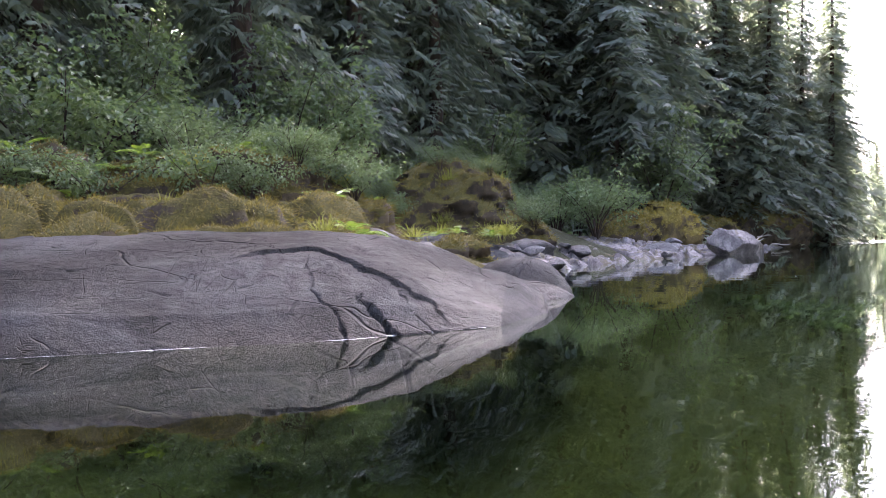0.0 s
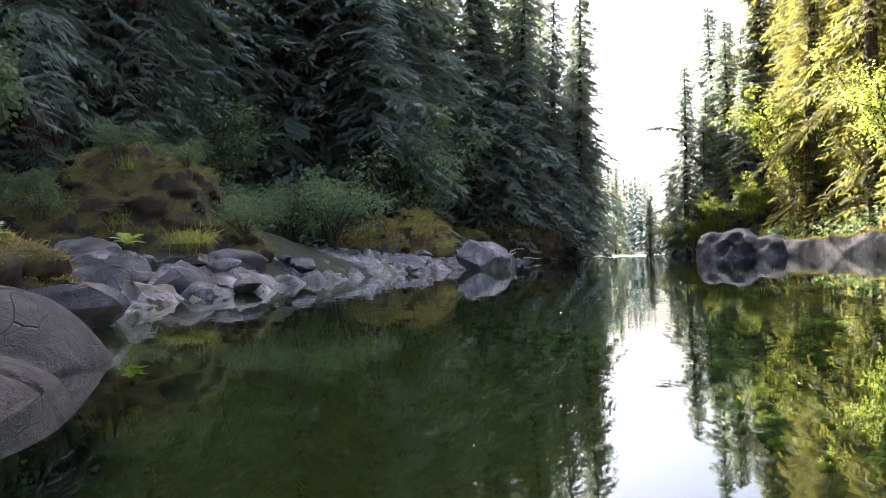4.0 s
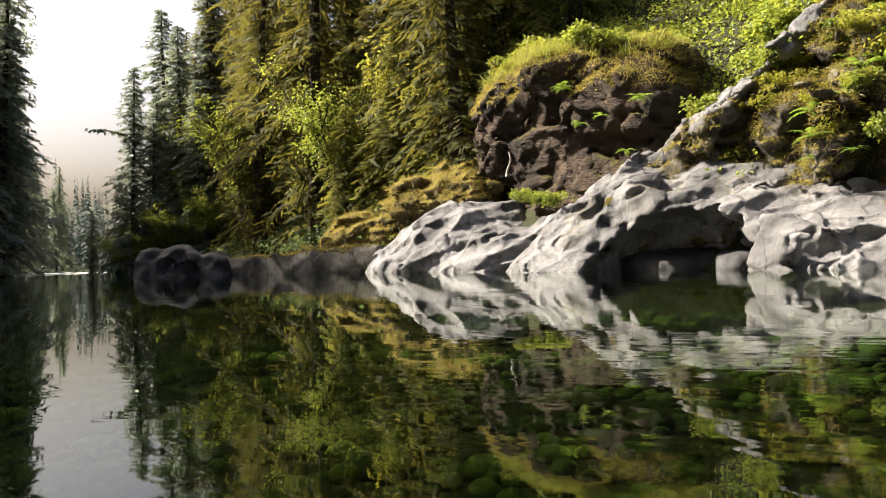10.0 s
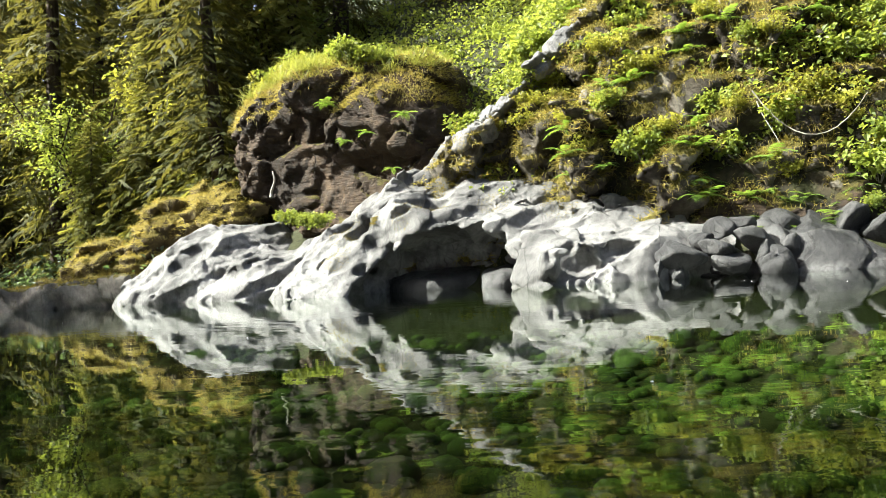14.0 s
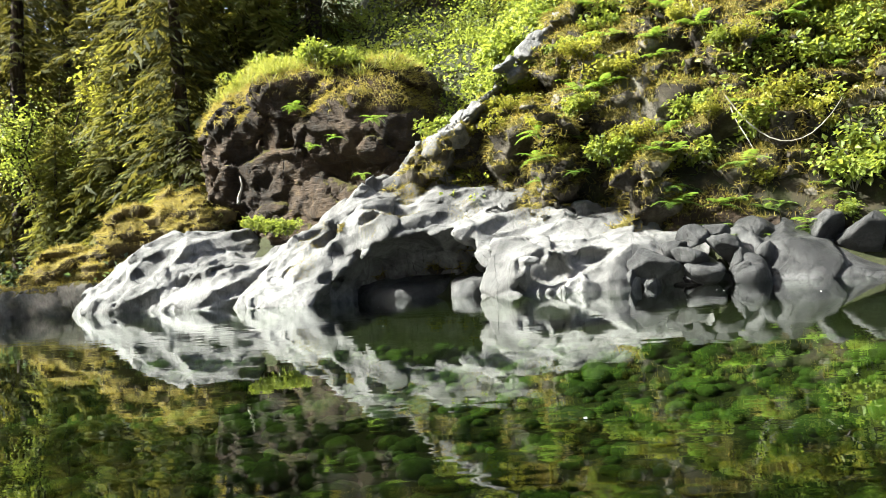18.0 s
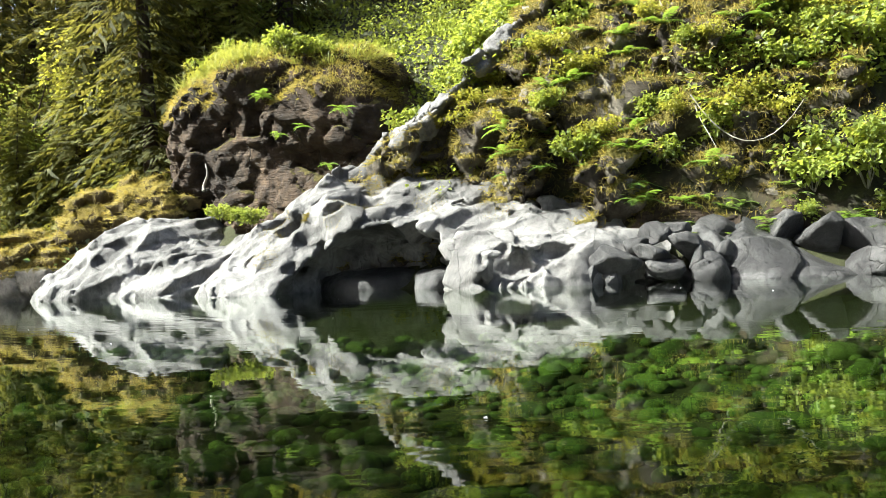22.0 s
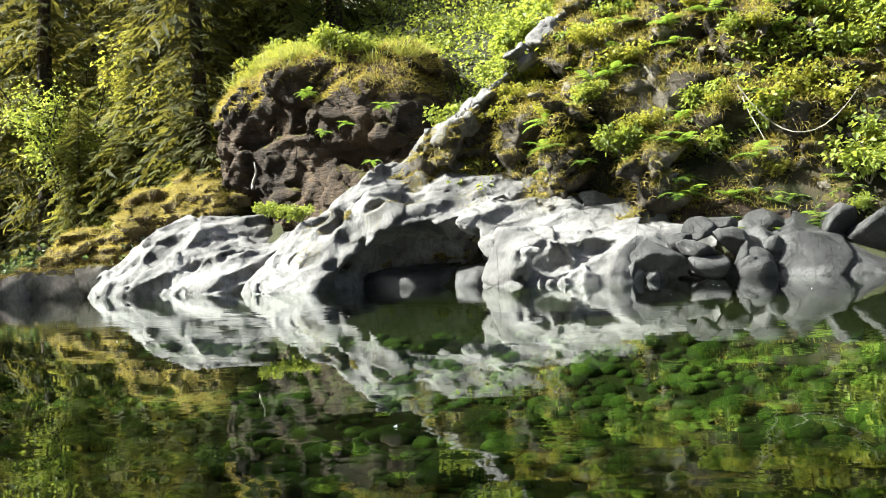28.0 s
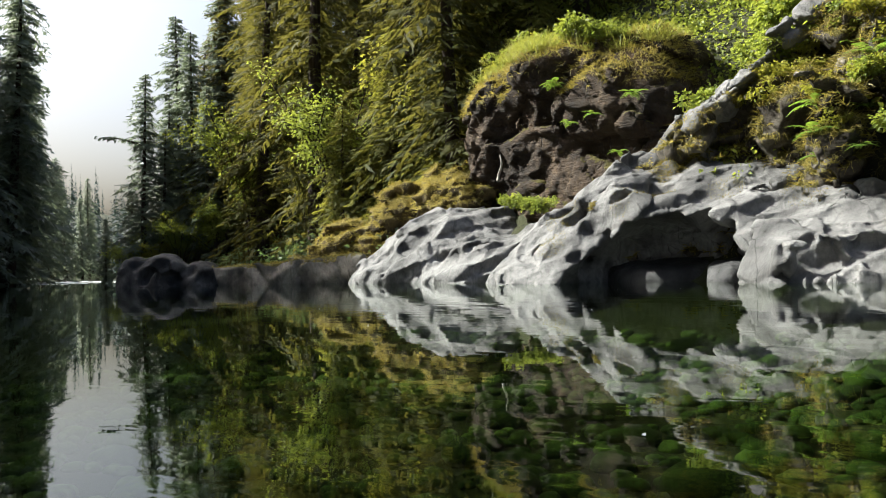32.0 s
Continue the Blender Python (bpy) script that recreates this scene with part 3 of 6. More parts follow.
# white strip along the near rock, painting the sky's reflection at the water's edge
sx = np.arange(-5.2, -1.0, 0.02)
sy = np.arange(-1.5, 4.0, 0.01)
hh = whale_height(*np.meshgrid(sx, sy, indexing="ij"))
edge = sy[np.argmax(hh > 0.004, 1)]
edge = np.convolve(np.pad(edge, 2, mode="edge"), np.ones(5) / 5, "valid")
wide = 0.03 * np.clip(fbm(sx, 0 * sx, 0 * sx, 2.2, 3, 3.0) + 0.25, 0, 1) * step01(sx, -5.2, -2.0)
strip = np.stack([np.stack([sx, edge - wide - 0.004, 0 * sx + 0.004], 1), np.stack([sx, edge + 0.01, 0 * sx + 0.006], 1)], 1).reshape(-1, 3)
thing("foam_line", mesh_of("foam_line", strip, sheet(len(sx), 2), FOAM_GLINT), "thin white strip as the sky's glint along the rock's waterline", "foam")

# ---- boulders ----


def boulder_mesh(name, seed, size, material, angular=0.0, detail=4):
    """A worn boulder: a ball pushed about by noise, with some flat broken faces."""
    bm = bmesh.new()
    bmesh.ops.create_icosphere(bm, subdivisions=detail, radius=1)
    v = np.array([p.co[:] for p in bm.verts])
    f = np.array([[q.index for q in p.verts] for p in bm.faces])
    bm.free()
    rnd = np.random.RandomState(seed)
    r = np.ones(len(v))
    for _ in range(int(4 + 10 * angular)):
        d = rnd.normal(size=3)
        d /= np.linalg.norm(d)
        reach = rnd.uniform(0.45, 0.8) if angular > 0.5 else rnd.uniform(0.6, 0.9) if angular > 0.2 else rnd.uniform(0.8, 0.97)
        r = np.minimum(r, reach / np.maximum(v @ d, 1e-3) * (1 + 0.0 * r))
    r = np.clip(r, 0.3, 1.0)
    w = v * r[:, None]
    w = w * (1 + ((0.05 if angular > 0.5 else 0.13) * fbm(*(v.T * 1.0), 1.2, 3, seed) - 0.16 * np.abs(fbm(*(v.T), 1.6, 3, seed + 9.0)) + 0.03 * fbm(*(v.T), 5, 3, seed + 3.0)))[:, None]
    me = mesh_of(name, w * size, f, material)
    if angular > 0.72:
        me.set_sharp_from_angle(angle=radians(20))
    return me


def boulder(seed, at, size, material, label, turn=0.0, tilt=0.0, angular=0.0, group="", name="boulder", detail=4):
    me = boulder_mesh(name, seed, size, material, angular, detail)
    return thing(name, me, label, "boulder", group, at=pose(*at, tilt, 0.4 * tilt, turn))


for k, (x, y, z, s) in enumerate(((-2.35, 4.4, 0.3, 0.5), (-1.9, 5.5, 0.28, 0.34), (-1.5, 6.5, 0.15, 0.16), (-2.2, 6.6, 0.35, 0.55), (-3.1, 6.2, 0.55, 0.6), (-1.7, 7.3, 0.2, 0.3))):
    boulder(30 + k, (x, y, z), (s * 1.4, s, s * 0.8), DARK, "dark worn boulder behind the smooth point", 40 * k, 12, 0.66, group="boulders by the point")

for k, (x, y, z, a) in enumerate(((-2.9, 8.6, 0.45, 0.75), (-1.9, 9.2, 0.25, 0.6), (-3.4, 14.0, 0.5, 0.9), (-1.7, 12.2, 0.2, 0.7), (-2.3, 15.5, 0.4, 0.8), (-2.8, 18.4, 0.5, 1.0), (-1.4, 17.5, 0.2, 0.7), (-3.8, 20.8, 0.7, 1.1), (-1.8, 21.5, 0.4, 0.8), (-4.2, 12.4, 0.8, 0.7))):
    boulder(50 + k, (x, y, z), (1.25 * a, a, 0.62 * a), DARK if k % 2 else BOULDER, "dark angular boulder on the rocky bank", 63 * k, 14, 0.78, group="boulders by the point")

# ---- left bank: moss mat, mounds ----
RND = random.Random(5)


def moss_mat(x, y):
    """Deep moss cushions that drape over the top of the near rock."""
    edge = np.interp(x, [-12, -7, -4, -2.2, -1.3], [2.0, 2.6, 3.1, 3.7, 4.6]) + 0.6 * fbm(x, y, 0 * x, 0.7, 3, 6.0)
    d = y - edge
    puff = np.interp(d, [-0.35, -0.1, 0, 0.35, 1.2, 3.0, 6], [-2.0, -0.6, -0.12, 0.20, 0.30, 0.42, 0.3])
    base = np.interp(x, [-12, -4, -2, -0.8], [1.1, 0.98, 0.72, 0.2])
    w = 0.75 * fbm(x, y, 0 * x, 0.9, 4, 9.0)
    f1, f2, own = cells(x * 0.9 + w, y * 1.25 + w, 0 * x + 0.4, 1.0, 6.0)
    g1, g2, own2 = cells(x + w, y + w, 0 * x + 0.4, 2.6, 3.0)
    cush = 0.62 * (0.25 + own) * (0.9 - 1.5 * f1 * f1) + 0.16 * (0.8 - g1 * g1) - 0.30 - 0.25 * (1 - step01(f2 - f1, 0.0, 0.12)) + 0.25 * fbm(x, y, 0 * x, 0.35, 2, 19.0) + 0.04 * fbm(x, y, 0 * x, 6, 3, 2.0)
    return base + puff + cush - 0.9 * step01(x + 0.12 * (y - 4), -3.2, -1.9)


height_rock("moss_mat", np.arange(-11, -0.9, 0.05), np.arange(1.6, 9.0, 0.05), moss_mat, 0.15, MOSS_MOUND,
            "thick olive moss mat draped over grey rock", "moss")


def blades(name, points, normals, length, width, material, parent=None, label="", droop=0.3, seed=1):
    """Thin bent strands on a surface, as one mesh."""
    r = np.random.RandomState(seed)
    m = len(points)
    side = r.normal(size=(m, 3))
    side -= (side * normals).sum(1, keepdims=True) * normals
    side /= np.linalg.norm(side, axis=1, keepdims=True) + 1e-9
    lean = normals + 0.7 * r.normal(size=(m, 3))
    lean[:, 2] -= droop
    lean /= np.linalg.norm(lean, axis=1, keepdims=True)
    ln = length * r.uniform(0.5, 1.4, (m, 1))
    mid = points + 0.55 * ln * (0.6 * normals + 0.4 * lean)
    tip = mid + 0.55 * ln * lean - np.array([0, 0, droop]) * ln * 0.3
    w = width * side
    v = np.stack([points - w, points + w, mid - 0.7 * w, mid + 0.7 * w, tip], 1).reshape(-1, 3)
    b = 5 * np.arange(m)[:, None]
    f = np.concatenate([b + [0, 1, 3], b + [0, 3, 2], b + [2, 3, 4]])
    return mesh_of(name, v, f, material)


def strands_on(ob, count, length, width, material, name, min_up=0.2, droop=0.3, seed=1, test=None):
    me = ob.data
    n = len(me.vertices)
    co, no = np.empty(3 * n), np.empty(3 * n)
    me.vertices.foreach_get("co", co)
    me.vertices.foreach_get("normal", no)
    co, no = co.reshape(-1, 3), no.reshape(-1, 3)
    ok = no[:, 2] > min_up
    if test is not None:
        ok &= test(co)
    pick = np.random.RandomState(seed).choice(np.nonzero(ok)[0], count)
    jit = np.random.RandomState(seed + 1).normal(scale=0.03, size=(count, 3))
    jit[:, 2] = 0
    kid = child(name, blades(name, co[pick] + jit, no[pick], length, width, material, droop=droop, seed=seed), ob)
    kid["kind"] = "stuff"
    return kid


mat_ob = bpy.data.objects["moss_mat"]
strands_on(mat_ob, 40000, 0.065, 0.005, MOSS_BLADE, "moss_fringe", 0.1, 0.35, 3, lambda c: (c[:, 1] < 6.5))


def mound(name, lo, hi, step, f, material, label, category="mound", group=""):
    v, q = skin(lo, hi, step, lambda x, y, z: near_skin(f(x, y, z), x, y, z, 1.0, lambda a, b, c: blocks(a, b, c, 1.1, 0.42, 1.9) + scallops(a, b, c, 2.2, 0.12, 6.0)))
    return thing(name, mesh_of(name, v, q, material), label, category, group)


def left_mounds(x, y, z):
    d = lump(x, y, z, (-4.2, 28.2, 0.8), (3.2, 3.6, 3.9), 25)
    d = smin(d, lump(x, y, z, (-1.6, 27.0, 0.6), (2.0, 1.8, 1.7), 35, 25), 0.5)
    d = smin(d, lump(x, y, z, (-6.5, 26.5, 0.8), (3.5, 2.5, 2.2)), 0.6)
    return d + 0.45 * fbm(x, y, z, 0.55, 4, 2.0) + 0.14 * fbm(x, y, z, 2.3, 3, 3.0, True)


m1 = mound("mossy_mound", (-10.5, 22.5, -0.6), (1.2, 33, 6), 0.15, left_mounds, MOSS_MOUND, "dark undercut earth mound with a mossy brown crown")
strands_on(m1, 12000, 0.14, 0.011, MOSS_BLADE, "moss_fringe", 0.25, 0.3, 5)


def bank_mounds(x, y, z):
    d = lump(x, y, z, (-7.5, 9.5, 0.8), (3.6, 1.7, 2.3), 8)
    d = smin(d, lump(x, y, z, (-5.0, 10.6, 0.4), (2.1, 1.8, 1.75), -12), 0.4)
    d = smin(d, lump(x, y, z, (-3.2, 11.6, 0.1), (1.5, 2.0, 0.95), 15), 0.4)
    d = smin(d, lump(x, y, z, (-5.8, 16.5, 0.2), (2.4, 2.6, 1.5)), 0.4)
    d = smin(d, lump(x, y, z, (-11.5, 9.5, 0.8), (3.2, 2.0, 2.2)), 0.4)
    return d + 0.5 * fbm(x, y, z, 0.7, 4, 12.0) + 0.22 * fbm(x, y, z, 2.0, 3, 13.0, True) + 0.0


m2 = mound("mossy_mound", (-15.5, 6.8, -0.5), (0.5, 20, 3.6), 0.11, bank_mounds, MOSS_MOUND, "lumpy bank of brown roots and olive moss")
strands_on(m2, 60000, 0.10, 0.007, MOSS_BLADE, "moss_fringe", 0.2, 0.35, 6)

for k, (x, y, zc, rx, ry, rz) in enumerate(((7.2, 45.5, 1.2, 2.6, 2.2, 2.1), (4.4, 42, 0.9, 2.0, 1.8, 1.6), (17.5, 66, 1.3, 3.2, 2.6, 2.9), (20.5, 67.5, 1.2, 2.8, 2.4, 2.3), (13.2, 60, 0.9, 2.6, 2.0, 1.9), (26, 79, 1.0, 3.0, 2.2, 2.0))):
    m = mound("mossy_mound", (x - 1.4 * rx, y - 1.4 * ry, -0.8), (x + 1.4 * rx, y + 1.4 * ry, zc + 1.4 * rz), 0.22,
              lambda X, Y, Z: lump(X, Y, Z, (x, y, zc), (rx, ry, rz), 20 * k) + 0.4 * fbm(X, Y, Z, 0.6, 4, 3.0 * k) + 0.12 * fbm(X, Y, Z, 2.2, 2, k + 3.0),
              MOSS_GOLD if k == 0 else MOSS_MOUND, "rounded mound topped with golden moss" if k == 0 else "low mound grown over with moss and scrub", group="mounds on the far shore")
    strands_on(m, 2500, 0.2, 0.02, GOLD_BLADE if k == 0 else MOSS_BLADE, "moss_fringe", 0.3, 0.2, 7 + k)

# ---- left bank: broken bedrock shelf and rubble ----


def shelf_height(x, y):
    d = np.interp(y, [8, 14, 20, 25.5, 30, 33, 36, 43, 56, 70, 97, 122], [-1.6, -1.1, -0.3, 1.6, 3.4, 6.2, 8.0, 10.0, 15.2, 22.5, 36.5, 54]) - x
    rag = fbm(x, y, 0 * x, 0.55, 4, 31.0) * 0.9
    z = np.interp(d + rag, [-2, -0.4, 0.2, 1.2, 3.5, 7], [-0.6, -0.2, 0.08, 0.26, 0.6, 1.0])
    w = 0.4 * fbm(x, y, 0 * x, 0.7, 3, 35.0)
    f1, f2, own = cells(x + 0.5 * y + w, y * 0.6 + w, 0 * x + 0.5, 0.9, 3.0)
    g1, g2, own2 = cells(x + 0.4 * y + w, y * 0.7 - w, 0 * x + 0.5, 2.3, 8.0)
    slab = 0.55 * (own - 0.45) + 0.22 * (own2 - 0.5) - 0.16 * (1 - step01(f2 - f1, 0.02, 0.14)) + 0.18 * (f1 - 0.4) * np.sign(own2 - 0.5)
    return z + slab * np.clip(0.62 + z, 0.15, 1.1) + 0.05 * fbm(x, y, 0 * x, 4.5, 3, 34.0)


height_rock("rock_shelf", np.arange(-8, 36, 0.11), np.concatenate([np.arange(7.5, 48, 0.11), np.arange(48, 97, 0.3)]), shelf_height, -0.25, RUBBLE,
            "broken purplish grey bedrock shelf along the shore", "rock")
for k in range(46):
    y = RND.uniform(9, 58) if k > 12 else RND.uniform(8, 22)
    x = float(np.interp(y, [8, 14, 21, 26, 37, 64], [-1.6, -0.9, 0.5, 2.9, 9.0, 19.5])) - RND.uniform(0.0, 4.0)
    s = RND.uniform(0.22, 0.6)
    z = float(shelf_height(np.array([x]), np.array([y]))[0])
    boulder(100 + k, (x, y, z + 0.1 * s), (s * 1.5, s, s * 0.6), RUBBLE if k % 3 else DARK, "broken slab of grey rock lying on the shore", RND.uniform(0, 180), RND.uniform(-18, 18), 0.8, "shore rubble", "rock_slab", 3)
boulder(77, (9.1, 36.6, 0.45), (1.5, 0.95, 1.0), RUBBLE, "blocky tilted boulder with a pale flat top", 12, 8, 1.0)
boulder(78, (5.9, 36.8, 0.15), (2.2, 1.2, 0.75), GREY, "low pale slab at the water's edge", 15, 6, 0.7)
boulder(79, (-0.9, 24.6, 0.5), (1.2, 0.8, 0.6), DARK, "dark rounded boulder under the mound", 30, 5, 0.5)
boulder(80, (10.9, 39.4, 0.2), (0.9, 0.6, 0.5), RUBBLE, "small broken boulder beside the block", 50, 10, 0.8)

# ---- right bank: the carved outcrop ----


FRONT_Y = [8.4, 9.4, 10.2, 11.4, 13.1, 14.0, 14.4, 15.2, 17.2, 18.3, 19.1, 19.6, 21.0, 22.2, 23.2, 24.2]
FRONT_X = [29.2, 28.2, 27.3, 26.7, 26.9, 27.3, 27.6, 28.0, 28.0, 27.7, 27.0, 26.5, 26.35, 26.6, 27.6, 29.2]
LEAN_Z = [0.5, 0.5, 0.5, 0.5, 0.45, 0.35, 0.2, 0.0, 0.0, 0.2, 0.6, 0.75, 0.75, 0.75, 0.6, 0.5]
TOP_Y = [8.4, 9.4, 10.4, 11.8, 13.3, 14.2, 15.2, 16.0, 17.0, 17.9, 18.5, 19.1, 19.6, 20.1, 21.0, 21.8, 22.8, 23.6, 24.4]
TOP_Z = [0.7, 1.05, 1.32, 1.48, 1.6, 1.68, 1.95, 2.12, 2.25, 2.4, 2.95, 3.45, 3.3, 2.6, 2.3, 1.9, 0.9, 0.3, 0.0]


def outcrop(x, y, z):
    """A sloping terrace that ends at the water in a scooped overhang, a low dome and three ribbed arms."""
    rise = np.interp(y, [9, 12, 14, 17, 19, 20.2, 23], [0.35, 0.42, 0.55, 0.52, 0.30, 0.35, 0.5])
    top = np.interp(y, TOP_Y, TOP_Z) + rise * np.clip(x - 28.0, -1.5, 3.6) + 0.10 * fbm(x, y, 0 * z, 0.55, 3, 41.0)
    top = top + 0.12 * np.sin(3.1 * x + 1.1 * y + 2.5 * fbm(x, y, 0 * x, 0.4, 2, 44.0)) * step01(x, 27.8, 28.6)
    face = np.interp(y, FRONT_Y, FRONT_X) + np.interp(y, FRONT_Y, LEAN_Z) * np.clip(z, -0.5, 4) + 0.22 * fbm(x, y, z, 0.55, 3, 42.0)
    d = smax((z - top) * 0.85, (face - x) * 0.85, 0.42)
    d = smax(d, x - 33.5, 0.3)
    # the deep scoop under the overhang, its folded back wall
    fold = 0.22 * np.abs(np.sin(2.3 * y + 1.3 * np.sin(1.7 * y) + 0.5 * z))
    scoop = np.minimum(lump(x, y, z, (28.2, 17.0, -0.1), (2.5, 2.35, 2.08)), lump(x, y, z, (28.2, 15.6, 0.1), (2.4, 1.45, 1.75)))
    scoop = np.minimum(scoop, lump(x, y, z, (27.7, 18.4, -0.1), (2.1, 1.35, 1.35)))
    d = smax(d, -(scoop + fold), 0.03)
    # hollows in the nose and on the terrace, with sharp rims
    for cx, cy, cz, a, b, c in ((28.0, 19.75, 2.45, 0.45, 0.40, 0.22), (28.05, 19.4, 3.1, 0.45, 0.32, 0.28), (27.35, 21.2, 1.5, 0.45, 0.24, 0.45),
                                (28.5, 18.1, 2.62, 0.5, 0.4, 0.22), (29.3, 17.5, 3.0, 0.5, 0.45, 0.25), (28.6, 20.6, 2.6, 0.5, 0.35, 0.25)):
        d = smax(d, -lump(x, y, z, (cx, cy, cz), (a, b, c), 20, -20), 0.035)
    # the pothole of the dome: a broken bowl with upright lobes left standing in it
    bowl = lump(x, y, z, (26.95, 12.45, 0.66), (0.75, 0.86, 0.70), 8) + 0.14 * fbm(x, y, z, 2.2, 2, 14.0)
    d = smax(d, -bowl, 0.04)
    for cx, cy, cz, a, b, c in ((27.25, 12.75, 0.35, 0.26, 0.13, 0.62), (27.1, 12.3, 0.12, 0.34, 0.17, 0.46), (27.3, 11.95, 0.5, 0.28, 0.12, 0.55), (27.2, 12.55, 0.95, 0.30, 0.34, 0.13),
                                (27.25, 13.1, 0.6, 0.3, 0.11, 0.5), (26.95, 11.95, 0.05, 0.24, 0.2, 0.26), (27.45, 12.1, 1.05, 0.25, 0.12, 0.3)):
        d = smin(d, lump(x, y, z, (cx, cy, cz), (a, b, c), 30 * cy, 8), 0.05)
    for cx, cy, cz, a, b, c in ((27.05, 10.75, 0.5, 0.35, 0.27, 0.17), (27.35, 10.85, 0.95, 0.4, 0.36, 0.14), (27.0, 11.35, 0.35, 0.3, 0.16, 0.2)):
        d = smax(d, -lump(x, y, z, (cx, cy, cz), (a, b, c), 10), 0.03)

    def wear(a, b, c):
        arms = step01(b, 18.8, 19.6)
        return (streaks(a, b, c, 0.75, 0.38, 1.3) + blocks(a, b, c, 0.5, 0.16, 2.3) + (0.03 + 0.27 * arms) * scallops(a, b, c, 1.1, 1.0, 4.1, 1.0, 0.7)
                + 0.17 * streaks(a, b, c, 1.7, 1.0, 2.6) * step01(c, 0.9, 1.6) + scallops(a, b, c, 3.6, 0.02, 7.1))

    return near_skin(d, x, y, z, 0.7, wear)


v, q = skin((25.2, 8.2, -0.7), (33.8, 24.4, 4.6), 0.065, outcrop)
OUT = thing("rock_outcrop", mesh_of("rock_outcrop", v, q, GREY), "sunlit pale grey water-carved outcrop with scoops and hollows", "rock")


def ledge_left(x, y, z):
    return smax(lump(x, y, z, (30.4, 18.0, -0.2), (1.6, 2.1, 1.6), 10), z - 0.38 - 0.2 * (x - 29), 0.25) + 0.24 * fbm(x, y, z, 0.9, 4, 5.0)


def ledge_right(x, y, z):
    return smax(lump(x, y, z, (29.75, 15.2, -0.2), (1.4, 0.9, 1.5)), z - 0.36 - 0.25 * (x - 28.5), 0.25) + 0.2 * fbm(x, y, z, 1.0, 4, 6.0)


# Darker stone than the outcrop's puts the scoop's shade into the ledges' colour.
for shape, stone in ((ledge_left, DARK), (ledge_right, BOULDER)):
    v, q = skin((27.2, 13.6, -0.5), (31.6, 20.4, 1.2), 0.07, shape)
    child("ledge", mesh_of("ledge", v, q, stone), OUT, "low ledge inside the scoop, darkened as in shade")
for k, (cx, cy, cz, r, many) in enumerate(((28.2, 19.4, 3.05, 0.42, 500), (29.3, 17.5, 2.85, 0.5, 500), (28.6, 18.1, 2.5, 0.45, 350), (28.6, 20.6, 2.45, 0.5, 400), (27.6, 20.35, 1.8, 0.5, 350), (29.9, 15.6, 3.1, 0.5, 350), (30.0, 13.4, 2.6, 0.5, 300))):
    strands_on(OUT, many, 0.09, 0.006, MOSS_BLADE, "moss_patch", -0.4, 0.6, 60 + k, lambda c: (c[:, 0] - cx) ** 2 + (c[:, 1] - cy) ** 2 + 0.3 * (c[:, 2] - cz) ** 2 < 1.4 * r * r)


def ridge_y(z):
    return np.interp(z, [2.0, 4.0, 7.5, 10.0], [19.4, 18.6, 14.3, 12.8])


def wall_x(z, y):
    """Where the steep mossy wall stands at a height."""
    back = np.interp(z, [0, 1.6, 3.2, 5.5, 7.5, 10], [30.3, 30.4, 30.9, 31.2, 31.9, 33.6])
    return back + 0.9 * step01(7.5 - y, 0, 3.5)


def mossy_wall(x, y, z):
    front = (wall_x(z, y) - x) * 0.9
    d = smax(front, (y - ridge_y(z)) * 0.75, 0.35)
    d = smax(d, x - 36.5, 0.2)
    d = smin(d, lump(x, y, z, (30.9, 10.2, 2.3), (1.0, 1.3, 1.6), 10), 0.4)
    d = smin(d, lump(x, y, z, (30.6, 12.6, 3.0), (0.8, 0.7, 1.6), 0, 15), 0.3)
    d = d + 0.35 * fbm(x, y, z, 0.5, 3, 45.0)
    return near_skin(d, x, y, z, 1.0, lambda a, b, c: blocks(a, b, c, 0.75, 1.0, 2.2) + blocks(a, b, c, 1.7, 0.38, 6.1) + 0.10 * fbm(a, b, c, 2.4, 3, 46.0))


v, q = skin((28.8, 3.0, 0.6), (37.0, 20.0, 10.4), 0.13, mossy_wall)
WALL = thing("mossy_rock_wall", mesh_of("mossy_rock_wall", v, q, WALL_ROCK), "steep broken grey rock wall draped with moss and ferns", "rock")


def spine(x, y, z):
    w = np.interp(z, [2.4, 4.0, 6.0, 9.0], [1.6, 0.95, 0.55, 0.3])
    d = smax((wall_x(z, 14 + 0 * y) - 0.38 - x) * 0.9, np.abs(y - ridge_y(z) + 0.15) - w, 0.25)
    d = smax(smax(d, x - 34, 0.2), np.abs(z - 6) - 3.4, 0.3)
    return near_skin(d + 0.25 * fbm(x, y, z, 0.6, 3, 48.0), x, y, z, 0.9, lambda a, b, c: blocks(a, b, c, 0.8, 0.5, 9.2) + streaks(a, b, c, 1.4, 0.28, 3.0) + blocks(a, b, c, 2.2, 0.1, 4.0))


v, q = skin((28.4, 11.4, 2.2), (34.4, 20.0, 9.8), 0.09, spine)
SPINE = thing("rock_spine", mesh_of("rock_spine", v, q, GREY), "narrow pale rock spine climbing from the outcrop", "rock")


strands_on(SPINE, 4500, 0.2, 0.010, MOSS_BLADE, "moss_fringe", -0.2, 0.9, 15, lambda c: (c[:, 1] < ridge_y(c[:, 2]) - 0.55 + 0.4 * fbm(c[:, 0], c[:, 1], c[:, 2], 0.9, 2, 5.0)) & (c[:, 2] > 3.0))


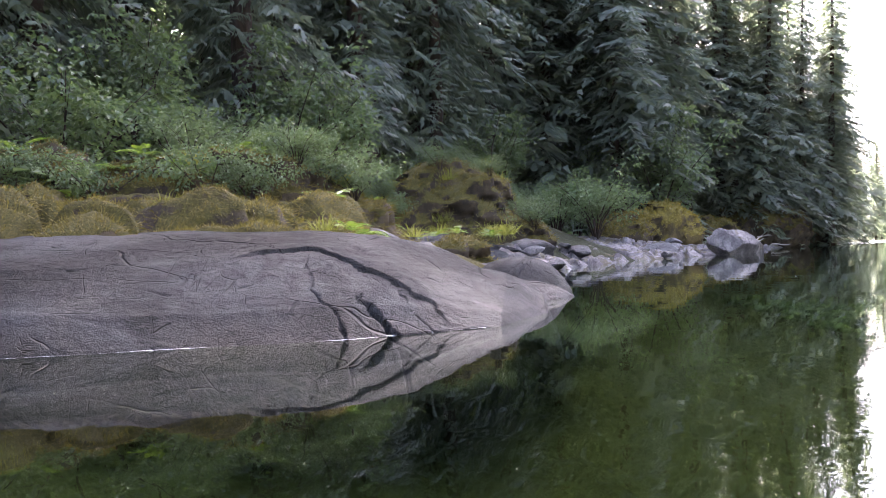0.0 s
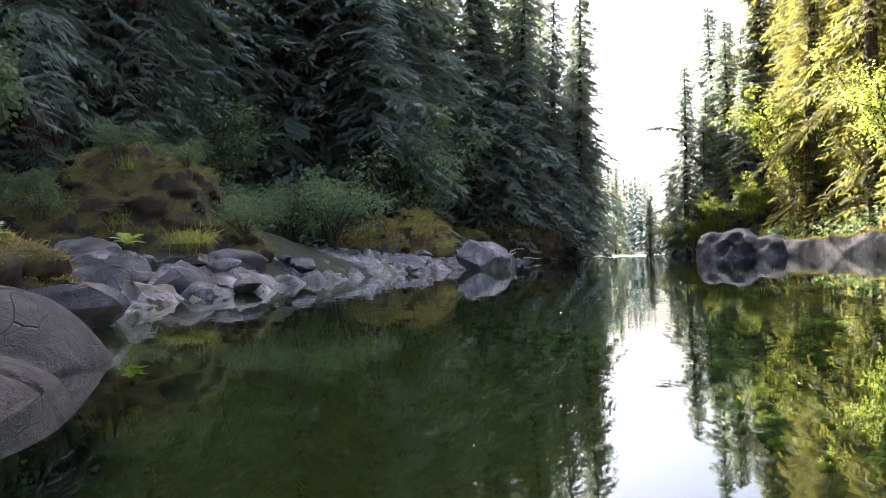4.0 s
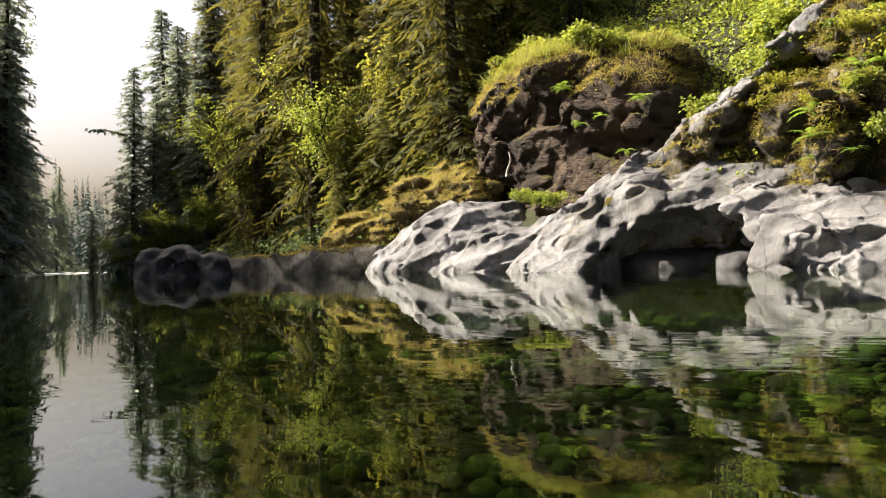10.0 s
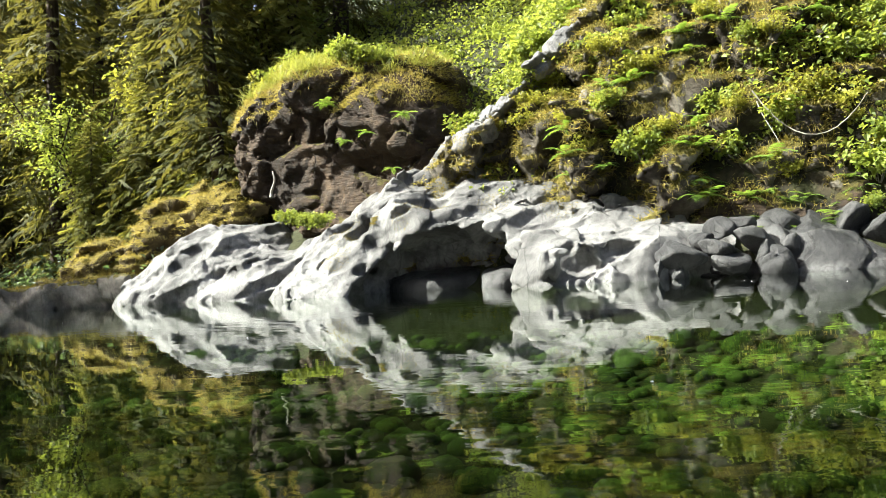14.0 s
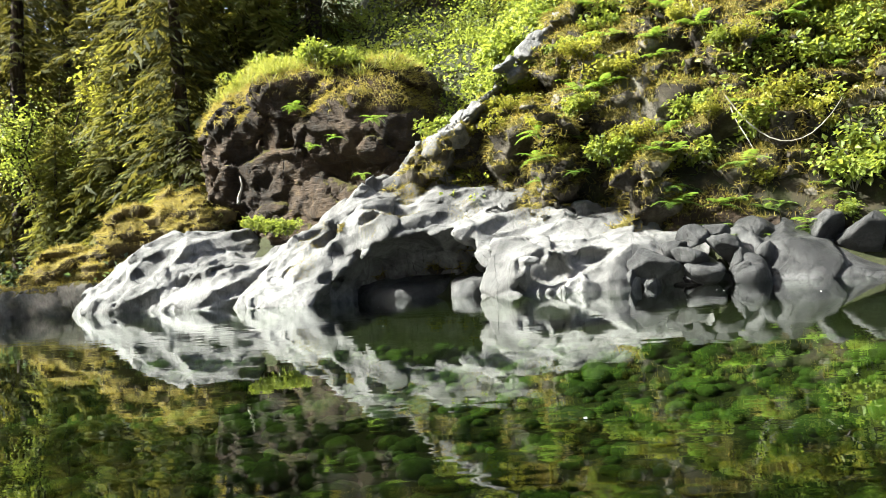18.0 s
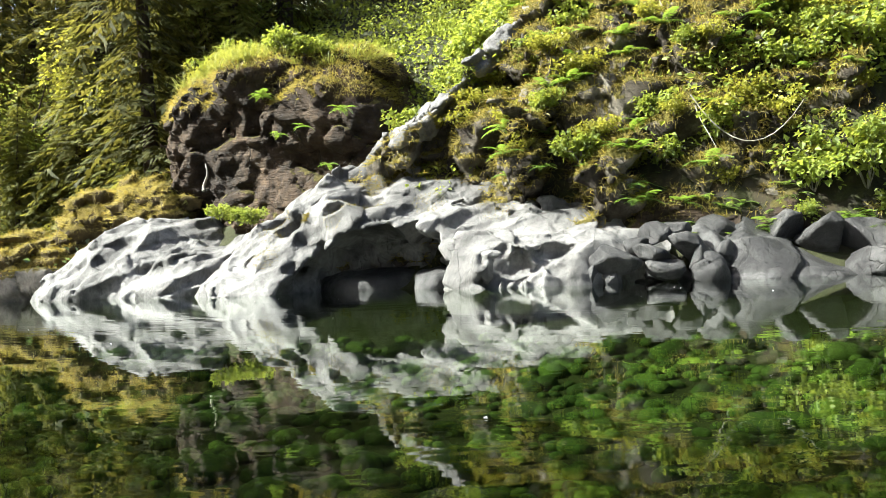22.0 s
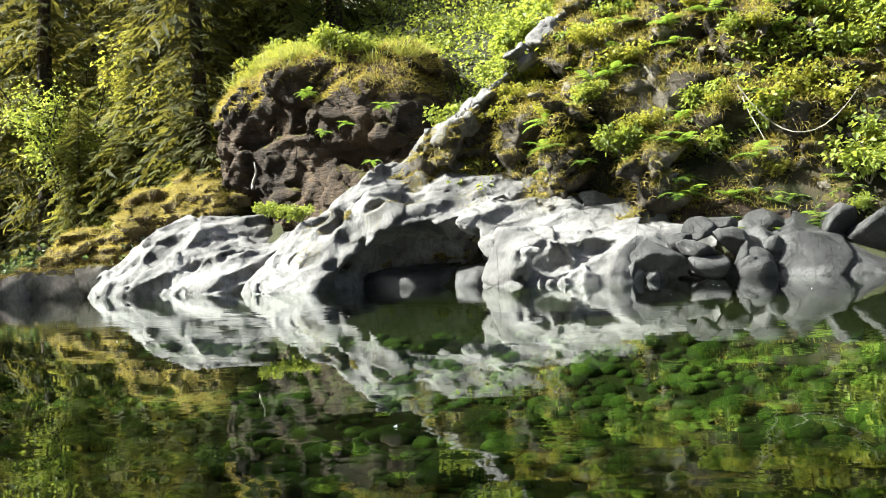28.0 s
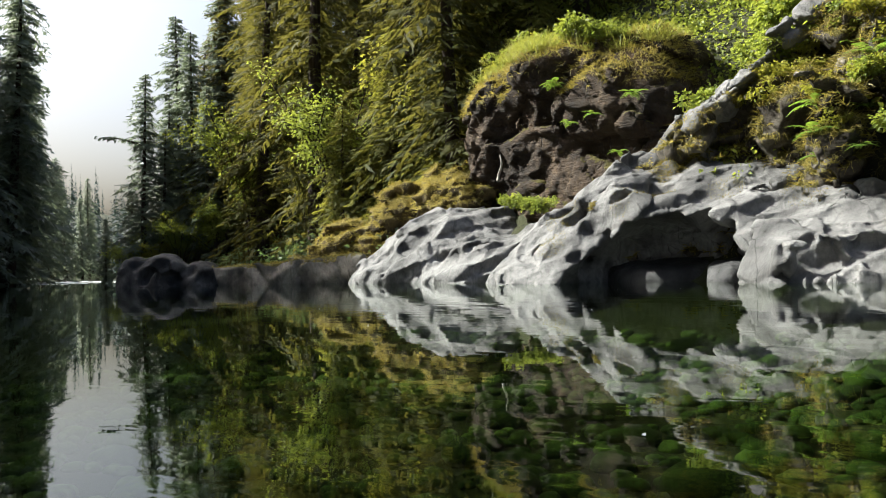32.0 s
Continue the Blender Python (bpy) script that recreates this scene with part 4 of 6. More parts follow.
def fluted(x, y, z):
    d = lump(x, y, z, (32.5, 29.0, -0.3), (4.1, 4.4, 3.75), 0, 0)
    d = smin(d, lump(x, y, z, (30.0, 31.2, -0.1), (1.9, 1.7, 1.75), 20), 0.5)
    d = smin(d, lump(x, y, z, (30.6, 25.6, -0.2), (2.6, 2.4, 2.1), 0), 0.5)
    d = smin(d, lump(x, y, z, (29.6, 23.8, -0.3), (1.4, 1.2, 0.75), 0), 0.3)
    d = smin(d, lump(x, y, z, (31.8, 23.4, 0.2), (2.2, 2.0, 2.3), 0), 0.5)
    d = d + 0.25 * fbm(x, y, z, 0.45, 3, 50.0)
    return near_skin(d, x, y, z, 0.8, lambda a, b, c: streaks(a, b, c, 0.9, 0.46, 2.7) + streaks(a, b, c, 1.8, 0.18, 8.2) + blocks(a, b, c, 0.6, 0.12, 2.3) + streaks(a, b, c, 3.1, 0.05, 5.5))


v, q = skin((26.8, 21.0, -0.8), (36, 33.8, 4.4), 0.085, fluted)
thing("fluted_rock", mesh_of("fluted_rock", v, q, GREY), "pale grey rock worn into slanting flutes above water", "rock")


def crag(x, y, z):
    """The big brown crag: a steep shaded face under a jutting, rounded brow."""
    d = lump(x, y, z, (36.2, 24.4, 6.2), (4.7, 6.2, 4.2), 6)
    box = np.maximum(np.maximum(np.abs(x - 37.0 + 0.30 * (z - 6)) - 4.1, np.abs(y - 24.2 - 0.16 * (z - 6)) - 5.0), np.abs(z - 4.6) - 5.0)
    d = smax(d, box, 0.7)
    d = smin(d, lump(x, y, z, (36.4, 23.5, 2.6), (3.6, 5.0, 3.0)), 0.8)
    d = smax(d, -lump(x, y, z, (31.8, 23.0, 4.0), (1.2, 3.6, 2.6)), 0.5)
    d = d - 0.2 + 0.45 * fbm(x, y, z, 0.30, 3, 60.0)
    return near_skin(d, x, y, z, 1.6, lambda a, b, c: blocks(a, b, c, 0.38, 0.42, 3.3) + blocks(a, b, c, 0.95, 0.26, 7.7) + blocks(a, b, c, 2.1, 0.12, 1.7) + 0.16 * fbm(a, b, c, 1.1, 4, 61.0))


v, q = skin((30.2, 17.2, 0.6), (41, 31.4, 11), 0.12, crag)
CRAG = thing("overhanging_crag", mesh_of("overhanging_crag", v, q, BROWN), "shaded brown overhanging crag with grass and moss on top", "rock")


def shoulder(x, y, z):
    d = lump(x, y, z, (33.5, 30.4, 3.3), (1.5, 2.4, 1.9), 15)
    d = smin(d, lump(x, y, z, (32.9, 33.2, 2.5), (1.6, 2.3, 1.95), 20), 0.5)
    d = smin(d, lump(x, y, z, (31.9, 35.8, 1.5), (1.6, 2.6, 1.4), 22), 0.5)
    d = d + 0.35 * fbm(x, y, z, 0.8, 4, 70.0)
    return near_skin(d, x, y, z, 0.9, lambda a, b, c: blocks(a, b, c, 0.9, 0.55, 2.8) + scallops(a, b, c, 1.6, 0.28, 9.0) + 0.1 * fbm(a, b, c, 2.4, 3, 71.0, True))


v, q = skin((28.2, 25.8, 0.3), (36.5, 38.8, 6.2), 0.10, shoulder)
SHOULDER = thing("mossy_shoulder", mesh_of("mossy_shoulder", v, q, MOSS_GOLD), "golden moss bank on top of the grey rocks", "moss")
strands_on(SHOULDER, 26000, 0.26, 0.009, GOLD_BLADE, "moss_fringe", 0.0, 0.9, 9)


def ledge(x, y, z):
    """The low straight shelf that runs out to the dark knot of rock."""
    ux, uy = -0.30, 0.954
    along = (x - 29.0) * ux + (y - 33.6) * uy
    across = (x - 29.0) * uy - (y - 33.6) * ux
    wob = 0.35 * fbm(x, y, z, 0.5, 3, 80.0)
    d = np.maximum(np.maximum(np.abs(along - 3.0) - 4.6, np.abs(across - 1.9) - 1.9 + wob), z - 1.3 - 0.2 * fbm(x, y, 0 * z, 0.4, 2, 81.0) + 0.06 * along)
    return near_skin(d + 0.14 * fbm(x, y, z, 1.4, 3, 82.0), x, y, z, 0.8, lambda a, b, c: streaks(a, b, c, 0.8, 0.3, 5.2) + blocks(a, b, c, 0.5, 0.3, 4.4))


v, q = skin((25.4, 31.2, -0.7), (34.2, 43.0, 1.9), 0.12, ledge)
LEDGE = thing("rock_ledge", mesh_of("rock_ledge", v, q, GREY_MOSSY), "low grey rock ledge with a thin moss rim", "rock")


strands_on(LEDGE, 3000, 0.16, 0.012, GOLD_BLADE, "moss_fringe", 0.5, 0.6, 33, lambda c: c[:, 2] > 0.75)


def knot(x, y, z):
    """A knot of rock ribs left round deep potholes."""
    d = lump(x, y, z, (25.4, 42.6, 0.0), (1.6, 1.45, 1.6), 40)
    d = smin(d, lump(x, y, z, (26.8, 41.5, 0.0), (1.25, 1.2, 1.25), 0), 0.3)
    d = smin(d, lump(x, y, z, (24.4, 43.6, 0.0), (1.0, 1.0, 1.5), 0), 0.3)
    for cx, cy, cz, r in ((24.2, 42.1, 0.5, 0.5), (24.9, 41.3, 0.35, 0.55), (24.7, 41.7, 1.15, 0.42), (25.6, 40.9, 0.9, 0.5), (26.3, 40.2, 0.4, 0.55), (25.7, 41.4, 1.55, 0.4), (26.6, 40.4, 1.1, 0.38), (27.2, 39.9, 0.7, 0.4), (23.9, 42.9, 1.2, 0.4)):
        d = smax(d, -lump(x, y, z, (cx, cy, cz), (r * 1.2, r, r * 0.95), 30), 0.06)
    return d + 0.2 * fbm(x, y, z, 0.9, 3, 85.0) + 0.06 * fbm(x, y, z, 2.6, 2, 86.0, True)


v, q = skin((22.4, 39.0, -0.6), (29.2, 45.6, 2.4), 0.09, knot)
thing("hollowed_rock", mesh_of("hollowed_rock", v, q, BOULDER), "dark knotted rock full of holes at the ledge's end", "rock")

# ---- right bank: rocks at the waterline ----


def shore_rock(lumps, seed, material, label, deep=0.22, broken=0.32):
    lo = [min(c[k] - max(s[:2]) * 1.1 - 0.5 for c, s, t in lumps) for k in range(3)]
    hi = [max(c[k] + max(s[:2]) * 1.1 + 0.5 for c, s, t in lumps) for k in range(3)]

    def f(x, y, z):
        d = np.full(x.shape, 9.0)
        for c, s, t in lumps:
            e0 = lump(x, y, z, c, [1.2 * w for w in s], t)
            for j in range(6):
                a, e = 2.4 * j + seed, 0.5 * math.sin(3.7 * j + seed)
                n = (math.cos(a) * math.cos(e), math.sin(a) * math.cos(e), abs(math.sin(e)) + 0.15)
                off = 0.8 * math.sqrt(sum((n[i] * s[i]) ** 2 for i in range(3)))
                e0 = smax(e0, sum(n[i] * (w - c[i]) for i, w in enumerate((x, y, z))) - off, 0.06)
            d = smin(d, e0, 0.08)
        d = d + 0.12 * fbm(x, y, z, 0.7, 3, seed)
        return near_skin(d, x, y, z, 0.7, lambda a, b, c: streaks(a, b, c, 0.8, deep, seed) + blocks(a, b, c, 0.6, 1.5 * broken, seed + 1) + blocks(a, b, c, 1.5, 0.4 * broken, seed + 2))

    v, q = skin(lo, hi, 0.085, f)
    thing("shore_rock", mesh_of("shore_rock", v, q, material), label, "rock", "rocks below the bushes")


# ---- right bank: boulders and slabs below the bushes ----
for k, (x, y, z, a, b, c, turn, tilt) in enumerate((
        (28.0, 9.45, 0.62, 0.55, 0.66, 0.44, 20, 14), (27.75, 10.02, 0.16, 0.26, 0.22, 0.36, 0, 0), (28.7, 8.95, 1.02, 0.4, 0.36, 0.30, 30, 20),
        (28.9, 8.55, 1.25, 0.42, 0.38, 0.33, 60, -15), (28.5, 8.6, 0.72, 0.45, 0.5, 0.28, 15, 18), (29.1, 8.05, 1.40, 0.42, 0.40, 0.30, 80, 10),
        (28.4, 8.15, 0.35, 0.5, 0.55, 0.32, 10, 0), (28.9, 7.75, 0.95, 0.55, 0.6, 0.34, 20, 10), (28.5, 7.35, 0.5, 0.42, 0.4, 0.42, 45, 20),
        (27.95, 9.6, 0.05, 0.28, 0.34, 0.30, 70, 0))):
    boulder(300 + k, (x, y, z), (1.15 * a, 1.15 * b, 1.15 * c), BOULDER, "rounded grey boulder piled beside the outcrop", turn, tilt + 10, 0.55, "boulder pile")
shore_rock([((29.5, 8.6, 0.0), (0.9, 1.7, 0.8), 10), ((29.9, 7.4, 0.6), (0.9, 1.3, 0.95), 0)], 27.0, BOULDER, "broken rock under the boulder pile", 0.25, 0.25)


def sloping_rock(x, y, z):
    """A smooth rock whose back falls evenly from a peak down to the water."""
    top = np.interp(y, [2.6, 4.0, 5.4, 6.35, 6.9, 7.6, 8.2], [-0.1, 0.28, 0.85, 1.35, 0.95, 0.35, -0.2])
    top = top + 0.28 * np.clip(x - 29.2, -2, 1.6)
    face = np.interp(y, [2.6, 4.4, 5.8, 6.6, 7.4, 8.2], [29.0, 28.3, 28.2, 28.5, 28.7, 29.6]) + 0.55 * np.clip(z, 0, 2)
    d = smax((z - top) * 0.85, (face - x) * 0.85, 0.2)
    d = smax(d, (y - 6.75 - 0.5 * (x - 28.8)) * 0.8, 0.12)
    d = smin(d, lump(x, y, z, (28.5, 7.15, 0.2), (0.55, 0.5, 0.62), 20), 0.08)
    return near_skin(d, x, y, z, 0.7, lambda a, b, c: streaks(a, b, c, 0.7, 0.14, 3.3) + blocks(a, b, c, 0.7, 0.12, 6.0))


v, q = skin((27.4, 2.2, -0.6), (31.6, 8.6, 2.2), 0.065, sloping_rock)
thing("shore_rock", mesh_of("shore_rock", v, q, BOULDER), "broad smooth grey rock sloping to the water", "rock", "rocks below the bushes")
for k, (x, y, z, a, b, c, turn, tilt, label) in enumerate((
        (30.4, 6.9, 0.95, 0.9, 1.0, 0.85, 20, 10, "dark grey slab behind the sloping rock"), (30.3, 5.3, 1.25, 0.8, 0.75, 0.62, 30, 12, "rounded grey rock with a mossy notch"),
        (29.9, 4.4, 1.05, 0.85, 0.95, 0.72, 70, 8, "tall rounded grey rock beside the sloping rock"), (30.4, 3.3, 0.9, 1.2, 1.1, 0.95, 10, 8, "broad grey rock under the bushes"),
        (29.3, 3.3, 0.25, 0.75, 0.65, 0.6, 50, 5, "low worn grey rock at the water"), (29.9, 1.9, 0.4, 1.2, 1.2, 0.9, 20, 8, "low grey rock at the water's edge"),
        (30.5, -0.2, 0.4, 1.6, 1.7, 1.2, 0, 6, "low grey rock at the water's edge"), (28.8, 4.2, -0.05, 0.5, 0.6, 0.32, 30, 0, "half-sunken brown stone at the water's edge"))):
    boulder(340 + k, (x, y, z), (a, b, c), BOULDER, label, turn, tilt, 0.6, "rocks below the bushes", "shore_rock")


def mossy_slab(x, y, z):
    """A brown slab tilted on edge, its upper rim slanting."""
    rim = np.interp(y, [6.9, 7.5, 8.15, 8.6, 9.3, 9.9], [1.7, 2.35, 2.75, 2.5, 1.9, 1.2])
    d = smax((z - rim) * 0.8, np.abs(x - 30.75 - 0.35 * (z - 1.5)) - 0.5, 0.15)
    d = smax(d, 0.6 - z, 0.1)
    return near_skin(d, x, y, z, 0.6, lambda a, b, c: blocks(a, b, c, 0.9, 0.16, 4.0) + 0.06 * fbm(a, b, c, 2.0, 3, 9.0))


v, q = skin((29.4, 6.4, 0.3), (32.4, 10.4, 3.4), 0.07, mossy_slab)
SLAB = thing("shore_rock", mesh_of("shore_rock", v, q, BROWN), "slanting brown slab with moss along its edge", "rock", "rocks below the bushes")
strands_on(SLAB, 1500, 0.22, 0.010, GOLD_BLADE, "moss_fringe", 0.3, 0.9, 25, lambda c: c[:, 2] > 1.7)
shore_rock([((30.6, 10.6, 1.0), (0.8, 1.1, 0.9), 20)], 23.0, BROWN, "brown mossy rock behind the boulder pile", 0.1, 0.2)
shore_rock([((31.2, 5.6, 1.3), (0.9, 1.6, 1.0), 0)], 37.0, BROWN, "brown rock half hidden under the bushes", 0.1, 0.2)

# ---- river bed stones ----


def bed_stones():
    bm = bmesh.new()
    bmesh.ops.create_icosphere(bm, subdivisions=2, radius=1)
    v = np.array([p.co[:] for p in bm.verts])
    f = np.array([[q.index for q in p.verts] for p in bm.faces])
    bm.free()
    r = np.random.RandomState(11)
    vs, fs, base = [], [], 0
    for k in range(3600):
        x, y = r.uniform(6, 25.5), r.uniform(0, 24)
        s = r.choice([0.10, 0.16, 0.24, 0.34, 0.5], p=[0.62, 0.3, 0.07, 0.01, 0.0]) * r.uniform(0.8, 1.2)
        w = v * (1 + 0.18 * fbm(*(v.T), 1.1, 2, float(k)))[:, None] * [s * r.uniform(1, 1.5), s, s * 0.7]
        a = r.uniform(0, 6.3)
        w = w @ np.array([[math.cos(a), math.sin(a), 0], [-math.sin(a), math.cos(a), 0], [0, 0, 1]])
        vs.append(w + [x, y, at_ground(x, y) + 0.15 * s])
        fs.append(f + base)
        base += len(v)
    thing("riverbed_stones", mesh_of("riverbed_stones", np.concatenate(vs), np.concatenate(fs), BED), "rounded algae-green stones on the river bed", "stones", kind="stuff")


bed_stones()

# ---- plants: builders ----


def tube(path, radii, sides=7):
    """A tapered tube along a path: vertices and quads."""
    path, n = np.asarray(path, float), len(path)
    tang = np.gradient(path, axis=0)
    tang /= np.linalg.norm(tang, axis=1, keepdims=True) + 1e-9
    ref = np.array([0.31, 0.95, 0.05])
    u = np.cross(tang, ref)
    u /= np.linalg.norm(u, axis=1, keepdims=True) + 1e-9
    w = np.cross(tang, u)
    a = np.linspace(0, 2 * np.pi, sides, endpoint=False)
    ring = np.cos(a)[None, :, None] * u[:, None] + np.sin(a)[None, :, None] * w[:, None]
    v = (path[:, None] + ring * np.asarray(radii, float)[:, None, None]).reshape(-1, 3)
    f = [[i * sides + j, i * sides + (j + 1) % sides, (i + 1) * sides + (j + 1) % sides, (i + 1) * sides + j] for i in range(n - 1) for j in range(sides)]
    return v, np.array(f)


def joined(parts):
    vs, fs, base = [], [], 0
    for v, f in parts:
        vs.append(v)
        fs.append(f + base)
        base += len(v)
    return np.concatenate(vs), np.concatenate(fs)


def conifer(seed, height, spread, material, bare=0.12, droop=0.5, count=120, flake=0.26, dense=3.4, each=3, least=0.06):
    """Trunk and crown meshes of a conifer with drooping feathery boughs, its base at the origin."""
    r = np.random.RandomState(seed)
    hs = np.linspace(0, 1, 12)
    bend = 0.02 * height * np.stack([np.sin(2.1 * hs + seed), np.cos(1.7 * hs + seed), 0 * hs], 1) * hs[:, None]
    path = bend + np.stack([0 * hs, 0 * hs, height * hs - 0.8], 1)
    trunk = tube(path, 0.017 * height * (1 - 0.93 * hs) + 0.01, 8)
    b = np.arange(count)
    u = bare + (1 - bare) * ((b + r.uniform(0, 1, count)) / count) ** 0.85
    az = 2.4 * b + r.uniform(-0.5, 0.5, count)
    ln = spread * (1 - u) ** 0.62 * r.uniform(0.35, 1.25, count) * (0.72 + 0.28 * np.sin(az * 2 + 9 * u + seed)) + 0.3
    ln = np.where(u < bare + 0.15, ln * r.uniform(0.35, 1.0, count), ln)
    ln = np.maximum(ln, 0.25)
    lift, sag = r.uniform(0.0, 0.35, count) * (0.4 + u), droop * r.uniform(0.7, 1.3, count)
    # places along every bough, two twigs at each, some sprays on each twig
    steps = np.clip((4 + ln * dense).astype(int), 5, 40)
    own = np.repeat(b, steps)
    s = 0.10 + 0.90 * (np.arange(len(own)) - np.repeat(np.cumsum(steps) - steps, steps)) / (steps[own] - 1)
    own, s = np.repeat(own, 2), np.clip(np.repeat(s, 2), 0, 1)
    sg = np.tile([-1.0, 1.0], len(own) // 2)
    m = len(own)
    out = np.stack([np.cos(az), np.sin(az), 0 * az], 1)[own]
    side = np.stack([-out[:, 1], out[:, 0], 0 * sg], 1)
    root = np.stack([np.interp(u, hs, path[:, k]) for k in range(3)], 1)[own]
    p = root + out * (ln[own] * s)[:, None]
    p[:, 2] += (lift[own] * s - sag[own] * s * s) * ln[own]
    tl = (0.15 + 0.34 * (1 - s) ** 0.7) * ln[own] ** 0.7 * r.uniform(0.5, 1.25, m) + 0.16
    d = out * r.uniform(0.35, 0.8, (m, 1)) + side * (sg * r.uniform(0.5, 0.95, m))[:, None]
    d[:, 2] -= r.uniform(0.05, 0.65, m)
    d /= np.linalg.norm(d, axis=1, keepdims=True)
    across = np.cross(d, (0, 0, 1.0)) + r.normal(scale=0.45, size=(m, 3))
    wd = (flake * tl + least)[:, None]
    tl = tl[:, None]
    tris = []
    for k in range(each):
        q = p + d * tl * (0.08 + 0.92 * k / each)
        e = q + d * tl * (1.35 / each) + across * wd * r.uniform(-1.4, 1.4, (m, 1))
        e[:, 2] -= 0.16 * tl[:, 0]
        tris.append(np.stack([q - across * wd * 0.5, q + across * wd * 0.5, e], 1))
    tv = np.concatenate(tris).reshape(-1, 3)
    crown = mesh_of("crown", tv, np.arange(len(tv)).reshape(-1, 3), material, False)
    return mesh_of("trunk", *trunk, BARK), crown


def leaf_shapes(points, dirs, size, r, fold=0.18):
    """Pointed leaves, each of two folded halves."""
    m = len(points)
    dirs = dirs / (np.linalg.norm(dirs, axis=1, keepdims=True) + 1e-9)
    up = np.array([0, 0, 1.0]) + 0.55 * r.normal(size=(m, 3))
    side = np.cross(dirs, up)
    side /= np.linalg.norm(side, axis=1, keepdims=True) + 1e-9
    nrm = np.cross(side, dirs)
    ln = size * r.uniform(0.6, 1.35, (m, 1))
    w = 0.36 * ln
    mid = points + dirs * ln * 0.45
    tip = points + dirs * ln - nrm * 0.12 * ln
    v = np.stack([points, mid + side * w + nrm * fold * ln, tip, mid - side * w + nrm * fold * ln], 1).reshape(-1, 3)
    b = 4 * np.arange(m)[:, None]
    return v, np.concatenate([b + [0, 1, 2], b + [0, 2, 3]])


def broadleaf(seed, height, width, leaves, leaf, material, bark, stems=5, trunked=False, lumps=9):
    """Stem and foliage meshes of a bush or a broad-leaved tree with an uneven, gappy crown."""
    r = np.random.RandomState(seed)
    tubes, ends = [], []
    for k in range(stems):
        a = 6.283 * k / stems + r.uniform(-0.6, 0.6)
        reach = width * r.uniform(0.25, 0.55)
        top = height * r.uniform(0.6, 0.95)
        s = np.linspace(0, 1, 7)
        start = height * 0.12 if trunked else 0.0
        path = np.stack([math.cos(a) * reach * s ** 1.4, math.sin(a) * reach * s ** 1.4, start + (top - start) * s ** 0.85], 1)
        path += 0.03 * height * np.cumsum(r.normal(size=(7, 3)), 0) * s[:, None]
        rad = (0.010 * height + 0.006) * (1 - 0.85 * s)
        tubes.append(tube(path[::2], rad[::2], 4))
        ends.append(path)
        for j in (3, 4, 5):
            b = r.normal(size=3)
            b[2] = abs(b[2]) * 0.4
            limb = path[j] + np.linspace(0, 1, 4)[:, None] * b / np.linalg.norm(b) * width * r.uniform(0.18, 0.34)
            tubes.append(tube(limb[::3], rad[j] * 0.6 * np.array([1, 0.2]), 3))
            ends.append(limb)
    if trunked:
        s = np.linspace(0, 1, 8)
        tubes.append(tube(np.stack([0.06 * height * np.sin(2 * s), 0.03 * height * s, height * 0.75 * s - 0.4], 1), 0.02 * height * (1 - 0.8 * s), 8))
    cores = np.concatenate([e[-5:] if trunked else e[-3:] for e in ends])
    cores = cores[r.choice(len(cores), min(len(cores), lumps * 3), replace=False)]
    per = max(1, leaves // len(cores))
    pts, dirs = [], []
    for c in cores:
        rad = width * (r.uniform(0.07, 0.16) if trunked else r.uniform(0.10, 0.22))
        n = int(per * r.uniform(0.5, 1.5))
        d = r.normal(size=(n, 3))
        d /= np.linalg.norm(d, axis=1, keepdims=True)
        p = c + d * rad * r.uniform(0.35, 1.15, (n, 1)) * [1, 1, 0.75]
        pts.append(p)
        dirs.append(d * [1, 1, 0.4] + [0, 0, -0.25] + 0.4 * r.normal(size=(n, 3)))
    v, f = leaf_shapes(np.concatenate(pts), np.concatenate(dirs), leaf, r)
    return mesh_of("stems", *joined(tubes), bark), mesh_of("foliage", v, f, material, False)


def plant(name, meshes, parts, label, category, at, group=""):
    base = thing(name, None, label, category, group, at=at)
    for me, part_name in zip(meshes, parts):
        child(part_name, me, base)
    return base


def frond_mesh(seed, length, pairs, material):
    """One arching fern frond with leaflets on both sides."""
    r = np.random.RandomState(seed)
    v, f = [], []
    for k in range(pairs):
        s = (k + 0.5) / pairs
        p = np.array([length * s * 0.92, 0, length * (0.55 * s - 0.62 * s * s)])
        ll = length * 0.24 * math.sin(math.pi * min(1, 0.12 + 0.9 * s)) ** 0.8 + 0.01
        for sg in (-1, 1):
            q = p + np.array([0.25 * ll, sg * ll, -0.25 * ll + r.normal() * 0.02 * length])
            w = 0.42 * length / pairs
            b = len(v)
            m = 0.5 * (p + q)
            v += [p - [w * 0.6, 0, 0], p + [w * 0.6, 0, 0], m + [w, 0, 0.03 * ll], q, m - [w, 0, -0.03 * ll]]
            f += [[b, b + 1, b + 2], [b, b + 2, b + 4], [b + 4, b + 2, b + 3]]
    s = np.linspace(0, 1, 6)
    tv, tf = tube(np.stack([length * s * 0.95, 0 * s, length * (0.55 * s - 0.62 * s * s)], 1), 0.006 * (1.2 - s), 3)
    tri = np.concatenate([tf[:, :3], tf[:, [0, 2, 3]]])
    vv, ff = joined([(np.array(v), np.array(f)), (tv, tri)])
    return mesh_of("frond", vv, ff, material, False)


FRONDS = [frond_mesh(k, 1.0, 16, FERN) for k in range(3)]


